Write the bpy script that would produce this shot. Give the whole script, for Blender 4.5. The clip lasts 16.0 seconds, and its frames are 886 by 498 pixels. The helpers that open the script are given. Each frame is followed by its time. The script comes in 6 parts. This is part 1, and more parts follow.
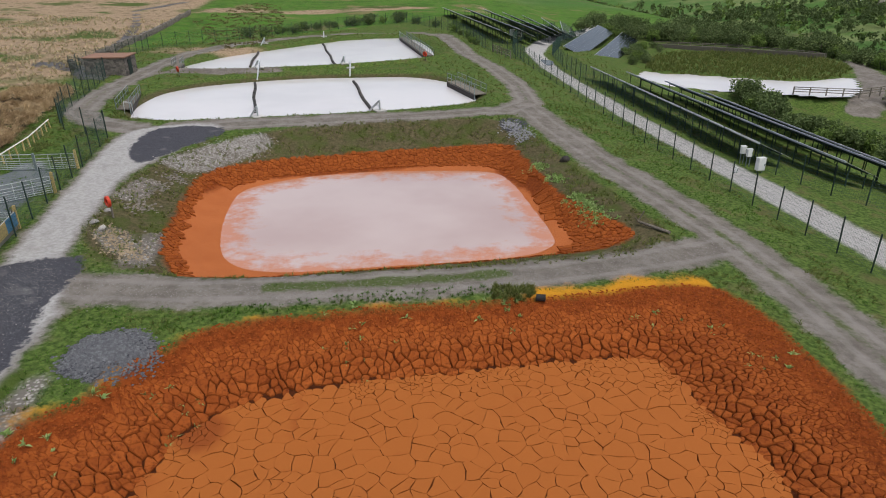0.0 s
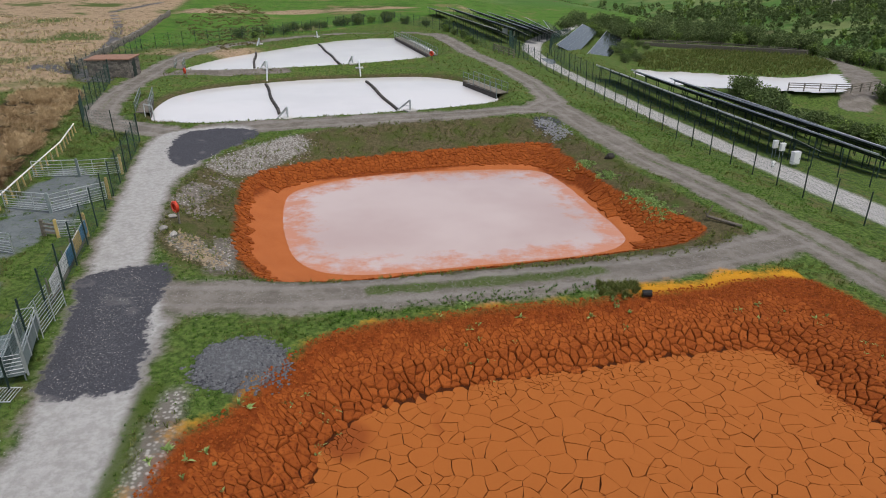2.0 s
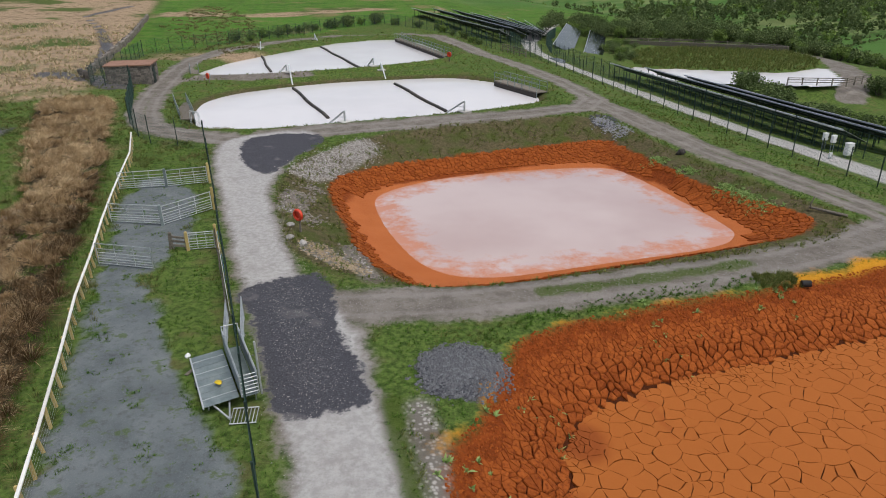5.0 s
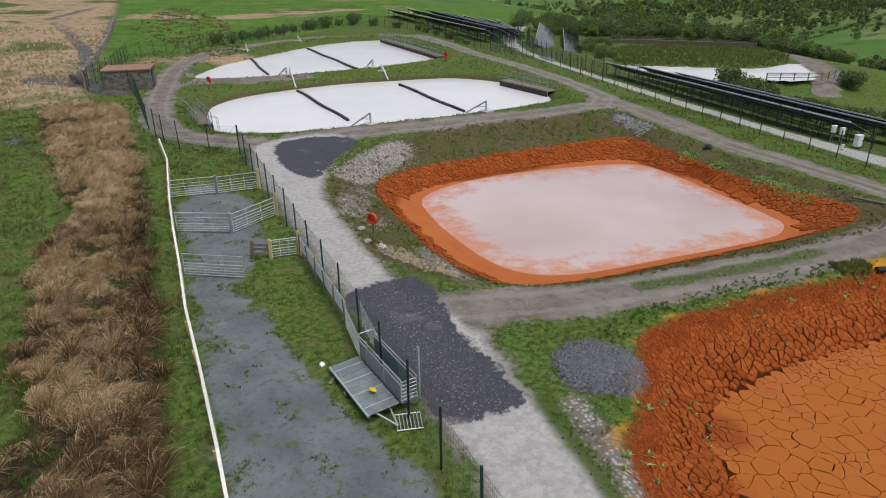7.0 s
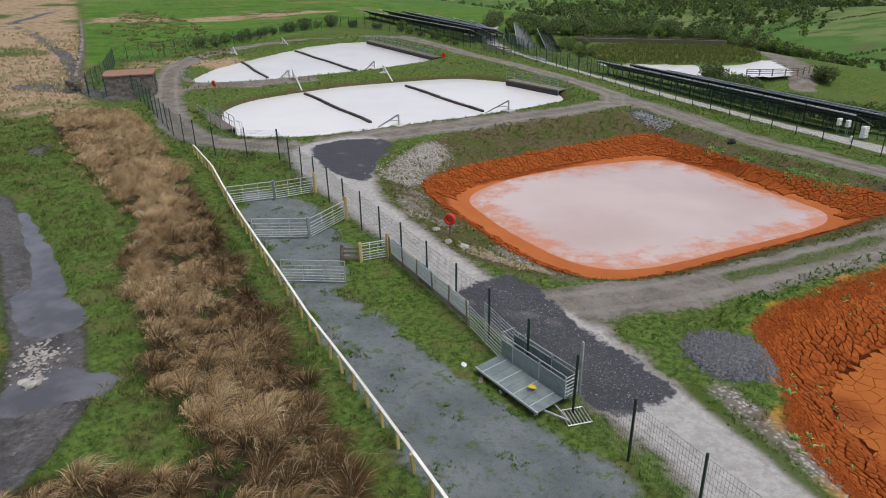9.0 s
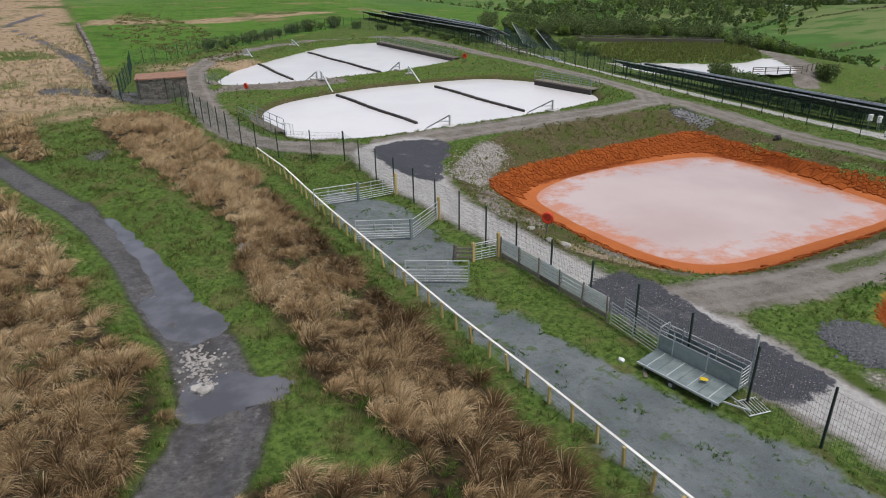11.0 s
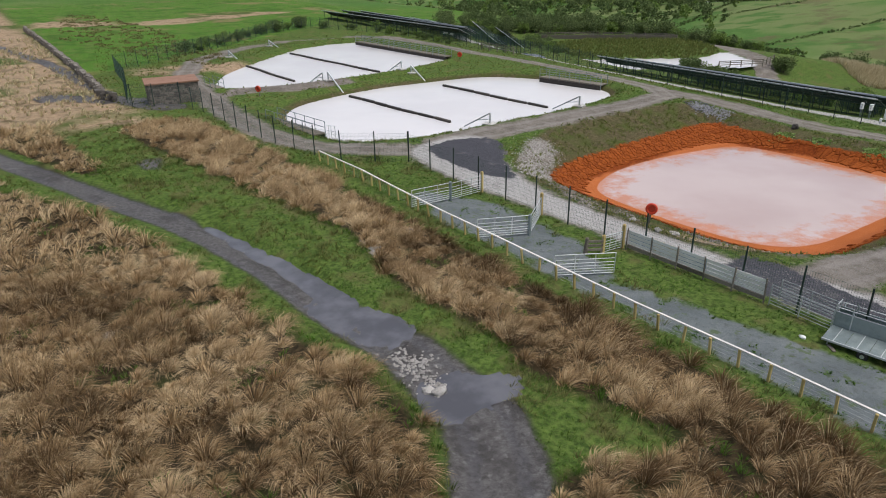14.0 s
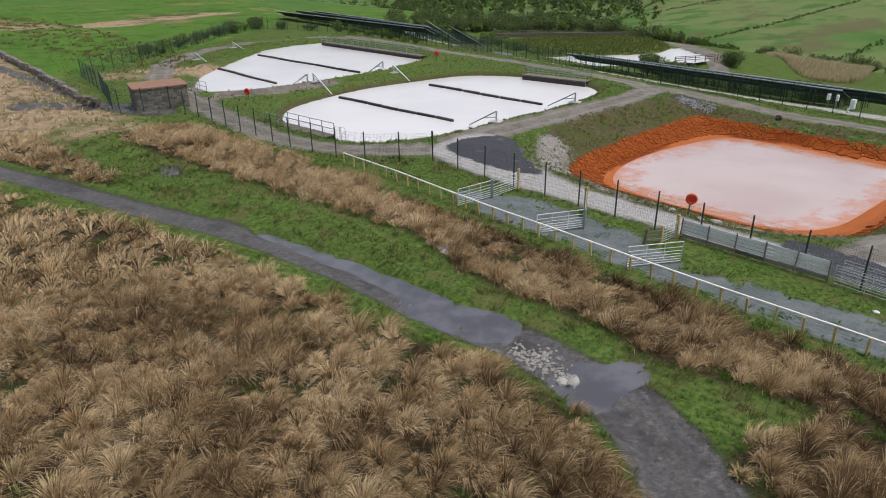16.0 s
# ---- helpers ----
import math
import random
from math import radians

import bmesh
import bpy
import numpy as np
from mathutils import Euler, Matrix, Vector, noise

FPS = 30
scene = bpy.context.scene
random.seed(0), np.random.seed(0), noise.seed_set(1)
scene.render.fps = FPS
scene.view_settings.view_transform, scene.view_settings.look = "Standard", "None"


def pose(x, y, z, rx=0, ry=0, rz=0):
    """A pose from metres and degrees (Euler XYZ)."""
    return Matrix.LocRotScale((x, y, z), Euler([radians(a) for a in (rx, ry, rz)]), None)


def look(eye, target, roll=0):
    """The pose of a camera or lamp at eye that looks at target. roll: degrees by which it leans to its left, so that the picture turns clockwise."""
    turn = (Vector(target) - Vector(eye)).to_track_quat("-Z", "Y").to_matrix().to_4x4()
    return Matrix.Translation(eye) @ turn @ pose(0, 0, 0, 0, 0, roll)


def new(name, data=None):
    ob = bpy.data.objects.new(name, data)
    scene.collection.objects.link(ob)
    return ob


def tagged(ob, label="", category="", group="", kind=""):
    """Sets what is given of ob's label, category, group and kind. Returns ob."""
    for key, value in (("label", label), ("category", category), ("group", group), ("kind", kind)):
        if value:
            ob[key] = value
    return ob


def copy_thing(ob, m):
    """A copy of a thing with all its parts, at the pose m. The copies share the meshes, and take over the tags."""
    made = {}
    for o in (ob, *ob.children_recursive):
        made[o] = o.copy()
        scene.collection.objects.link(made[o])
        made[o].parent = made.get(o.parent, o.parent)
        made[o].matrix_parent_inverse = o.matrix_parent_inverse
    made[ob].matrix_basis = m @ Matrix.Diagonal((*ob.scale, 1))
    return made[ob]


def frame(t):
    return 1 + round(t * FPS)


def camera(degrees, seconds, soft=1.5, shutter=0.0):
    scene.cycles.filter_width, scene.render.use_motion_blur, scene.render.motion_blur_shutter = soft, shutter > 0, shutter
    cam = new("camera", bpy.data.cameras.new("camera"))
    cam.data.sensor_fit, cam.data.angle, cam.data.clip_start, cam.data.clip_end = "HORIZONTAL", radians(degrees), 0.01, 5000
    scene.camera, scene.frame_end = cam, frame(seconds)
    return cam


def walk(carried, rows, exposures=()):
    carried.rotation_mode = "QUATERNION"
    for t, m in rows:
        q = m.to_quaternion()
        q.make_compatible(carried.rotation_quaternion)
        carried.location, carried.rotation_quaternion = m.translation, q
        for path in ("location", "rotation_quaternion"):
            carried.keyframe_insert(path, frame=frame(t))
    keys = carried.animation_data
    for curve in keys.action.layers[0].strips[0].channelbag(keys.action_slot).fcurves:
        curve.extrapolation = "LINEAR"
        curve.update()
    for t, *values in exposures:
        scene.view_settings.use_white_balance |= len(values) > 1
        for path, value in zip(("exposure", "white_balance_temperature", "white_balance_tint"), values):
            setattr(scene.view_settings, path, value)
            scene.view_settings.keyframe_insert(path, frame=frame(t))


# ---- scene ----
cam = camera(68.5, 16.0, soft=1.0)
PATH = [
    (0, (0.869, -0.148, 13.063), (0.879, 1.678, 12.248), -0.60),
    (0.5, (-0.747, -0.074, 13.042), (-0.708, 1.752, 12.227), -0.61),
    (1, (-2.347, 0.024, 13.026), (-2.272, 1.848, 12.210), -0.56),
    (1.5, (-3.983, 0.130, 13.024), (-3.880, 1.953, 12.209), -0.59),
    (2, (-5.542, 0.281, 13.009), (-5.422, 2.103, 12.193), -0.55),
    (2.5, (-7.139, 0.439, 13.008), (-7.000, 2.260, 12.193), -0.59),
    (3, (-8.736, 0.617, 13.012), (-8.576, 2.437, 12.198), -0.68),
    (3.5, (-10.294, 0.839, 13.002), (-10.110, 2.656, 12.189), -0.71),
    (4, (-11.935, 1.030, 13.034), (-11.726, 2.845, 12.220), -0.76),
    (6.5, (-19.965, 2.388, 13.154), (-19.604, 4.178, 12.338), -0.84),
    (7, (-21.600, 2.681, 13.220), (-21.201, 4.462, 12.403), -0.89),
    (7.5, (-23.188, 3.061, 13.222), (-22.749, 4.833, 12.405), -0.88),
    (8, (-24.801, 3.427, 13.260), (-24.322, 5.189, 12.443), -0.91),
    (8.5, (-26.417, 3.821, 13.283), (-25.908, 5.574, 12.466), -0.92),
    (9, (-28.021, 4.223, 13.329), (-27.490, 5.970, 12.512), -1.00),
    (11.5, (-36.025, 6.569, 13.564), (-35.411, 8.287, 12.745), -1.08),
    (12, (-37.604, 7.109, 13.611), (-36.974, 8.821, 12.790), -1.10),
    (12.5, (-39.156, 7.700, 13.661), (-38.490, 9.398, 12.840), -1.17),
    (13, (-40.731, 8.267, 13.705), (-40.029, 9.950, 12.882), -1.09),
    (13.5, (-42.273, 8.887, 13.751), (-41.527, 10.549, 12.928), -1.08),
    (14, (-43.800, 9.535, 13.797), (-43.005, 11.175, 12.972), -1.06),
    (14.5, (-45.304, 10.201, 13.839), (-44.463, 11.816, 13.012), -1.02),
    (15, (-46.820, 10.896, 13.896), (-45.935, 12.487, 13.068), -1.00),
    (15.5, (-48.258, 11.666, 13.931), (-47.331, 13.233, 13.103), -0.99),
    (16, (-49.683, 12.463, 13.970), (-48.722, 14.008, 13.140), -0.99),
]
walk(cam, [(t, look(eye, target, roll)) for t, eye, target, roll in PATH], exposures=((0, 0.03), (9, 0.06), (16, 0.12)))

# ---- light ----
world = bpy.data.worlds.new("overcast_sky")
scene.world = world
world.use_nodes = True
wn, wl = world.node_tree.nodes, world.node_tree.links
sky = wn.new("ShaderNodeTexSky")
sky.sky_type = "NISHITA"
sky.sun_disc = False
sky.sun_elevation, sky.sun_rotation = radians(68), radians(140)
sky.air_density, sky.dust_density, sky.ozone_density = 1.0, 4.0, 1.0
grey = wn.new("ShaderNodeHueSaturation")
grey.inputs["Saturation"].default_value = 0.66
wl.new(sky.outputs["Color"], grey.inputs["Color"])
wl.new(grey.outputs["Color"], wn["Background"].inputs["Color"])
wn["Background"].inputs["Strength"].default_value = 0.135

sun = new("sun", bpy.data.lights.new("sun", "SUN"))
sun.data.energy, sun.data.angle, sun.data.color = 1.5, radians(24), (1.0, 0.975, 0.94)
# high, a little from the south-east
sun.matrix_world = look((32, -8, 122), (0, 30, 0))

# ---- materials ----


class Nodes:
    """Short forms for the node trees below."""

    def __init__(self, name):
        self.mat = bpy.data.materials.new(name)
        self.mat.use_nodes = True
        self.n, self.l = self.mat.node_tree.nodes, self.mat.node_tree.links
        self.b = self.n["Principled BSDF"]

    def put(self, sock, v):
        if hasattr(v, "is_linked"):
            self.l.new(v, sock)
        elif isinstance(v, (tuple, list)):
            sock.default_value = (*v, 1) if len(v) == 3 and len(sock.default_value) == 4 else v
        else:
            sock.default_value = v

    def attr(self, name):
        a = self.n.new("ShaderNodeAttribute")
        a.attribute_name = name
        return a.outputs["Fac"]

    def coords(self):
        return self.n.new("ShaderNodeTexCoord").outputs["Object"]

    def noise(self, scale, detail=4, rough=0.55, vec=None, stretch=None):
        t = self.n.new("ShaderNodeTexNoise")
        v = vec or self.coords()
        if stretch:
            m = self.n.new("ShaderNodeMapping")
            m.inputs["Scale"].default_value = stretch
            self.l.new(v, m.inputs["Vector"])
            v = m.outputs["Vector"]
        self.l.new(v, t.inputs["Vector"])
        t.inputs["Scale"].default_value, t.inputs["Detail"].default_value, t.inputs["Roughness"].default_value = scale, detail, rough
        return t.outputs["Fac"]

    def cells(self, scale, feature="F1", out="Distance"):
        t = self.n.new("ShaderNodeTexVoronoi")
        t.feature = feature
        t.inputs["Scale"].default_value = scale
        self.l.new(self.coords(), t.inputs["Vector"])
        return t.outputs[out]

    def from_spot(self, spot):
        """Distance on plan from a spot."""
        g, d = self.n.new("ShaderNodeNewGeometry"), self.n.new("ShaderNodeVectorMath")
        flat = self.n.new("ShaderNodeVectorMath")
        flat.operation, flat.inputs[1].default_value = "MULTIPLY", (1, 1, 0)
        self.l.new(g.outputs["Position"], flat.inputs[0])
        d.operation, d.inputs[1].default_value = "DISTANCE", (*spot, 0)
        self.l.new(flat.outputs["Vector"], d.inputs[0])
        return d.outputs["Value"]

    def math(self, op, a, b=0.0, clamp=False):
        m = self.n.new("ShaderNodeMath")
        m.operation, m.use_clamp = op, clamp
        self.put(m.inputs[0], a), self.put(m.inputs[1], b)
        return m.outputs[0]

    def step(self, v, lo, hi, a=0.0, b=1.0):
        m = self.n.new("ShaderNodeMapRange")
        m.interpolation_type = "SMOOTHSTEP"
        self.put(m.inputs["Value"], v)
        for k, x in (("From Min", lo), ("From Max", hi), ("To Min", a), ("To Max", b)):
            m.inputs[k].default_value = x
        return m.outputs["Result"]

    def mix(self, f, a, b):
        m = self.n.new("ShaderNodeMix")
        m.data_type = "RGBA"
        self.put(m.inputs["Factor"], f), self.put(m.inputs["A"], a), self.put(m.inputs["B"], b)
        return m.outputs["Result"]

    def mixf(self, f, a, b):
        m = self.n.new("ShaderNodeMix")
        self.put(m.inputs["Factor"], f), self.put(m.inputs["A"], a), self.put(m.inputs["B"], b)
        return m.outputs["Result"]

    def island(self):
        return self.n.new("ShaderNodeNewGeometry").outputs["Random Per Island"]

    def chance(self):
        return self.n.new("ShaderNodeObjectInfo").outputs["Random"]

    def bump(self, h, strength, dist=0.05):
        b = self.n.new("ShaderNodeBump")
        b.inputs["Strength"].default_value, b.inputs["Distance"].default_value = strength, dist
        self.put(b.inputs["Height"], h)
        self.l.new(b.outputs["Normal"], self.b.inputs["Normal"])

    def done(self, color, rough=0.8, metal=0.0, spec=0.5):
        self.put(self.b.inputs["Base Color"], color)
        self.put(self.b.inputs["Roughness"], rough)
        self.put(self.b.inputs["Metallic"], metal)
        self.b.inputs["Specular IOR Level"].default_value = spec
        return self.mat


def plain(name, a, b, scale=6.0, rough=0.7, metal=0.0, bump=0.1, per=True):
    """A surface of two tones, mottled at two scales."""
    k = Nodes(name)
    f = k.math("ADD", k.math("MULTIPLY", k.noise(scale), 0.7), k.math("MULTIPLY", k.noise(scale * 7), 0.4))
    if per:
        f = k.math("ADD", f, k.math("MULTIPLY", k.math("SUBTRACT", k.chance(), 0.5), 0.35))
    f = k.step(f, 0.3, 0.8)
    if bump:
        k.bump(k.noise(scale * 9), bump, 0.02)
    return k.done(k.mix(f, a, b), k.mixf(f, rough, min(1, rough + 0.12)), metal)


def leafy(name, a, b, c, rough=0.65, thin=0.25):
    k = Nodes(name)
    r = k.island()
    col = k.mix(k.step(r, 0.1, 0.9), a, b)
    col = k.mix(k.math("MULTIPLY", k.step(k.noise(0.25, 2), 0.4, 0.7), 0.6), col, c)
    col = k.mix(k.math("MULTIPLY", k.step(k.noise(1.2, 3), 0.42, 0.66), 0.45), col, c)
    mat = k.done(col, rough, 0, 0.08)
    # light shines through thin blades
    t, m = k.n.new("ShaderNodeBsdfTranslucent"), k.n.new("ShaderNodeMixShader")
    k.put(t.inputs["Color"], col)
    m.inputs[0].default_value = thin
    k.l.new(k.b.outputs[0], m.inputs[1]), k.l.new(t.outputs[0], m.inputs[2])
    k.l.new(m.outputs[0], k.n["Material Output"].inputs["Surface"])
    return mat


def rush_material():
    """Dead rush: each tussock has its own tone from rust-brown to straw, each blade varies on it."""
    k = Nodes("dead_rush")
    tone, r = k.attr("tone"), k.island()
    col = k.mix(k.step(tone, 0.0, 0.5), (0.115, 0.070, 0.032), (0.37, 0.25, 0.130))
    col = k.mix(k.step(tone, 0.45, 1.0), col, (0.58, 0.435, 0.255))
    col = k.mix(k.step(r, 0.3, 0.0), col, (0.075, 0.05, 0.027))
    col = k.mix(k.math("MULTIPLY", k.step(r, 0.75, 1.0), 0.7), col, (0.72, 0.57, 0.36))
    return k.done(col, 0.8, 0, 0.05)


def ground_material():
    k = Nodes("moorland_ground")
    n1, n2, n3, n4 = k.noise(0.07, 5), k.noise(0.6, 5), k.noise(4.0, 5, 0.65), k.noise(22.0, 4, 0.7)
    edge = k.math("SUBTRACT", k.math("ADD", k.math("MULTIPLY", n2, 0.9), k.math("MULTIPLY", n3, 0.6)), 0.75)

    def mask(name, width, rag):
        return k.step(k.math("ADD", k.attr(name), k.math("MULTIPLY", edge, rag)), -width, width)

    # grass
    g = k.mix(k.step(n3, 0.3, 0.7), (0.024, 0.042, 0.010), (0.125, 0.175, 0.042))
    g = k.mix(k.math("MULTIPLY", k.step(n4, 0.4, 0.75), 0.8), g, (0.075, 0.155, 0.025))
    g = k.mix(k.math("MULTIPLY", k.step(n2, 0.5, 0.68), 0.6), g, k.mix(n4, (0.07, 0.06, 0.025), (0.19, 0.16, 0.075)))
    # lush far fields
    f = k.mix(k.step(n3, 0.3, 0.7), (0.055, 0.135, 0.014), (0.085, 0.185, 0.026))
    f = k.mix(k.math("MULTIPLY", k.step(n2, 0.45, 0.62), 0.6), f, (0.12, 0.15, 0.045))
    f = k.mix(k.math("MULTIPLY", k.step(k.noise(0.16, 5, 0.65), 0.5, 0.6), 0.55), f, (0.035, 0.085, 0.012))
    f = k.mix(k.math("MULTIPLY", k.step(n1, 0.56, 0.66), 0.75), f, k.mix(n3, (0.16, 0.12, 0.06), (0.27, 0.20, 0.11)))
    g = k.mix(mask("lush", 1.5, 3.0), g, f)
    # distant hillside
    h = k.mix(k.step(k.noise(0.012, 4), 0.42, 0.58), (0.070, 0.150, 0.032), (0.14, 0.18, 0.065))
    h = k.mix(k.step(k.noise(0.05, 4), 0.5, 0.62), h, (0.065, 0.135, 0.03))
    h = k.mix(k.math("MULTIPLY", k.step(k.noise(0.018, 6, 0.7), 0.56, 0.64), 0.75), h, k.mix(n1, (0.075, 0.075, 0.03), (0.15, 0.125, 0.07)))
    g = k.mix(mask("distance", 20, 30.0), g, h)
    # rush ground, near-black: deep shade between the tussocks is put into its colour
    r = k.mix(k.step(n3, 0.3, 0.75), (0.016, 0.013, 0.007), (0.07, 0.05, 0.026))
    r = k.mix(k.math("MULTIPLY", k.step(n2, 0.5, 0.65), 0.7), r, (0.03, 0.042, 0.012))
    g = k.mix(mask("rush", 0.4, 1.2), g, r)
    p = k.mix(k.step(n3, 0.3, 0.7), (0.24, 0.17, 0.105), (0.40, 0.30, 0.20))
    p = k.mix(k.step(n2, 0.5, 0.72), p, (0.11, 0.085, 0.045))
    p = k.mix(k.step(n1, 0.52, 0.62), p, k.mix(n3, (0.05, 0.075, 0.018), (0.10, 0.13, 0.035)))
    g = k.mix(mask("pale_moor", 1.5, 4.0), g, p)
    # earth banks
    e = k.mix(k.step(n3, 0.35, 0.65), (0.055, 0.05, 0.022), (0.12, 0.10, 0.055))
    e = k.mix(k.step(n2, 0.42, 0.66), e, (0.06, 0.078, 0.018))
    e = k.mix(k.math("MULTIPLY", k.step(n4, 0.5, 0.75), 0.6), e, (0.17, 0.14, 0.09))
    g = k.mix(mask("bank", 0.35, 0.8), g, e)
    # gravel tracks
    t = k.mix(k.step(n2, 0.3, 0.7), (0.145, 0.128, 0.110), (0.225, 0.205, 0.182))
    t = k.mix(k.math("MULTIPLY", k.step(n4, 0.5, 0.8), 0.5), t, (0.36, 0.34, 0.315))
    t = k.mix(k.math("MULTIPLY", k.step(n3, 0.55, 0.75), 0.45), t, (0.13, 0.112, 0.095))
    ruts = k.step(k.math("ADD", k.attr("rut"), k.math("MULTIPLY", edge, 0.35)), -0.05, 0.25)
    t = k.mix(k.math("MULTIPLY", k.step(k.noise(1.9, 6, 0.7), 0.47, 0.62), 0.5), t, (0.115, 0.098, 0.082))
    t = k.mix(k.math("MULTIPLY", ruts, 0.5), t, k.mix(n3, (0.20, 0.186, 0.168), (0.34, 0.322, 0.298)))
    gt = mask("track", 0.3, 1.9)
    g = k.mix(gt, g, t)
    pl = k.mix(k.step(n3, 0.35, 0.7), (0.335, 0.326, 0.314), (0.435, 0.427, 0.416))
    pl = k.mix(k.math("MULTIPLY", k.step(k.noise(0.9, 5, 0.6), 0.5, 0.7), 0.35), pl, (0.24, 0.228, 0.212))
    g = k.mix(mask("pale_road", 0.35, 0.8), g, pl)
    # grassy middle of the tracks
    g = k.mix(k.math("MULTIPLY", mask("verge", 0.2, 1.1), 0.85), g, k.mix(n4, (0.035, 0.06, 0.010), (0.09, 0.125, 0.026)))
    # wet slate of the pen
    s = k.mix(k.step(n2, 0.3, 0.7), (0.105, 0.122, 0.128), (0.165, 0.185, 0.19))
    s = k.mix(k.math("MULTIPLY", k.step(n3, 0.5, 0.68), 0.55), s, (0.075, 0.083, 0.08))
    s = k.mix(k.math("MULTIPLY", k.step(n4, 0.5, 0.75), 0.45), s, (0.25, 0.262, 0.262))
    s = k.mix(k.math("MULTIPLY", k.step(k.noise(2.2, 5, 0.7), 0.54, 0.64), 0.7), s, k.mix(n4, (0.04, 0.07, 0.014), (0.10, 0.15, 0.035)))
    gp = mask("pen", 0.25, 1.5)
    g = k.mix(gp, g, s)
    # rubble and pale stone
    u = k.mix(k.step(k.cells(6.0), 0.15, 0.55), (0.42, 0.40, 0.37), (0.17, 0.155, 0.135))
    u = k.mix(k.step(n2, 0.5, 0.7), u, (0.11, 0.095, 0.07))
    g = k.mix(mask("rubble", 0.3, 0.9), g, u)
    # dark planings
    d = k.mix(k.step(n4, 0.35, 0.75), (0.045, 0.046, 0.055), (0.105, 0.105, 0.12))
    d = k.mix(k.math("MULTIPLY", k.step(n2, 0.58, 0.72), 0.6), d, (0.17, 0.165, 0.165))
    g = k.mix(mask("dark", 0.12, 1.7), g, d)
    # peaty wet track
    w = k.mix(k.step(n3, 0.3, 0.7), (0.060, 0.056, 0.054), (0.135, 0.128, 0.126))
    w = k.mix(k.math("MULTIPLY", k.step(n4, 0.5, 0.8), 0.4), w, (0.30, 0.29, 0.285))
    w = k.mix(k.math("MULTIPLY", k.step(n2, 0.5, 0.64), 0.75), w, (0.045, 0.041, 0.040))
    w = k.mix(k.math("MULTIPLY", k.step(k.math("ADD", k.attr("peat_rut"), k.math("MULTIPLY", edge, 0.3)), -0.02, 0.22), 0.7), w, k.mix(n3, (0.045, 0.043, 0.046), (0.13, 0.127, 0.135)))
    w = k.mix(k.math("MULTIPLY", k.step(k.noise(5.0, 6, 0.7), 0.5, 0.6), 0.55), w, (0.052, 0.047, 0.044))
    w = k.mix(k.math("MULTIPLY", k.step(k.noise(3.2, 5, 0.65), 0.56, 0.68), 0.35), w, (0.27, 0.262, 0.262))
    black = k.math("MULTIPLY", k.step(k.math("ADD", k.attr("peat_track"), k.math("MULTIPLY", edge, 0.5)), 0.25, 0.0), 0.85)
    w = k.mix(black, w, (0.028, 0.024, 0.021))
    gw = mask("peat_track", 0.2, 0.7)
    g = k.mix(gw, g, w)
    # ochre mud
    m = k.mix(k.step(n3, 0.3, 0.7), (0.13, 0.027, 0.006), (0.26, 0.060, 0.012))
    m = k.mix(k.math("MULTIPLY", k.step(n4, 0.45, 0.75), 0.6), m, (0.25, 0.066, 0.016))
    m = k.mix(mask("smooth_mud", 0.35, 0.7), m, k.mix(n2, (0.37, 0.105, 0.030), (0.47, 0.150, 0.050)))
    y = k.mix(n3, (0.42, 0.21, 0.012), (0.62, 0.28, 0.025))
    g = k.mix(mask("yellow", 0.45, 1.7), g, y)
    # dark mud under plates and blocks: shade of deep cracks painted in
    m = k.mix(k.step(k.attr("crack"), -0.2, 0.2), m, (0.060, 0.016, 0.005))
    gm = mask("mud", 0.3, 0.9)
    g = k.mix(gm, g, m)
    rough = k.mixf(gw, k.mixf(gp, 0.95, 0.65), 0.5)
    hgt = k.math("ADD", k.math("MULTIPLY", n3, 1.0), k.math("MULTIPLY", n4, 0.5))
    k.bump(hgt, 0.7, 0.10)
    mat = k.done(g, rough, 0, 0.10)
    k.put(k.b.inputs["Specular IOR Level"], k.mixf(gw, 0.10, 0.2))
    return mat


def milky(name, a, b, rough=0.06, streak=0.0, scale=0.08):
    """Still water, clouded by what it carries; pale tones hold some painted sky reflection."""
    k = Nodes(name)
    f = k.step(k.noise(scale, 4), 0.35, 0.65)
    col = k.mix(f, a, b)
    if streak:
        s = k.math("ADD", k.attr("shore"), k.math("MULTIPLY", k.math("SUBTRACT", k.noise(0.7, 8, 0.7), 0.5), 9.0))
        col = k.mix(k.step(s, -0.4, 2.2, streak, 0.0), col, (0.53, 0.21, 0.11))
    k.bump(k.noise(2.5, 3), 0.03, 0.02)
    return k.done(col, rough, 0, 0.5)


def mud_plate_material():
    k = Nodes("ochre_mud_plate")
    r = k.math("ADD", k.math("MULTIPLY", k.chance(), 0.6), k.math("MULTIPLY", k.island(), 0.4))
    n = k.noise(0.35, 4)
    col = k.mix(r, (0.345, 0.107, 0.022), (0.372, 0.118, 0.025))
    col = k.mix(k.math("MULTIPLY", k.step(n, 0.58, 0.74), 0.6), col, (0.26, 0.063, 0.014))
    wet = k.step(k.math("ADD", k.from_spot((-7.9, 18.8)), k.math("MULTIPLY", n, 1.2)), 1.9, 1.2)
    col = k.mix(k.math("MULTIPLY", wet, 0.7), col, (0.17, 0.033, 0.008))
    col = k.mix(k.math("MULTIPLY", k.noise(14, 5), 0.35), col, (0.30, 0.08, 0.018))
    k.bump(k.noise(9, 5), 0.15, 0.03)
    return k.done(col, 0.8, 0, 0.12)


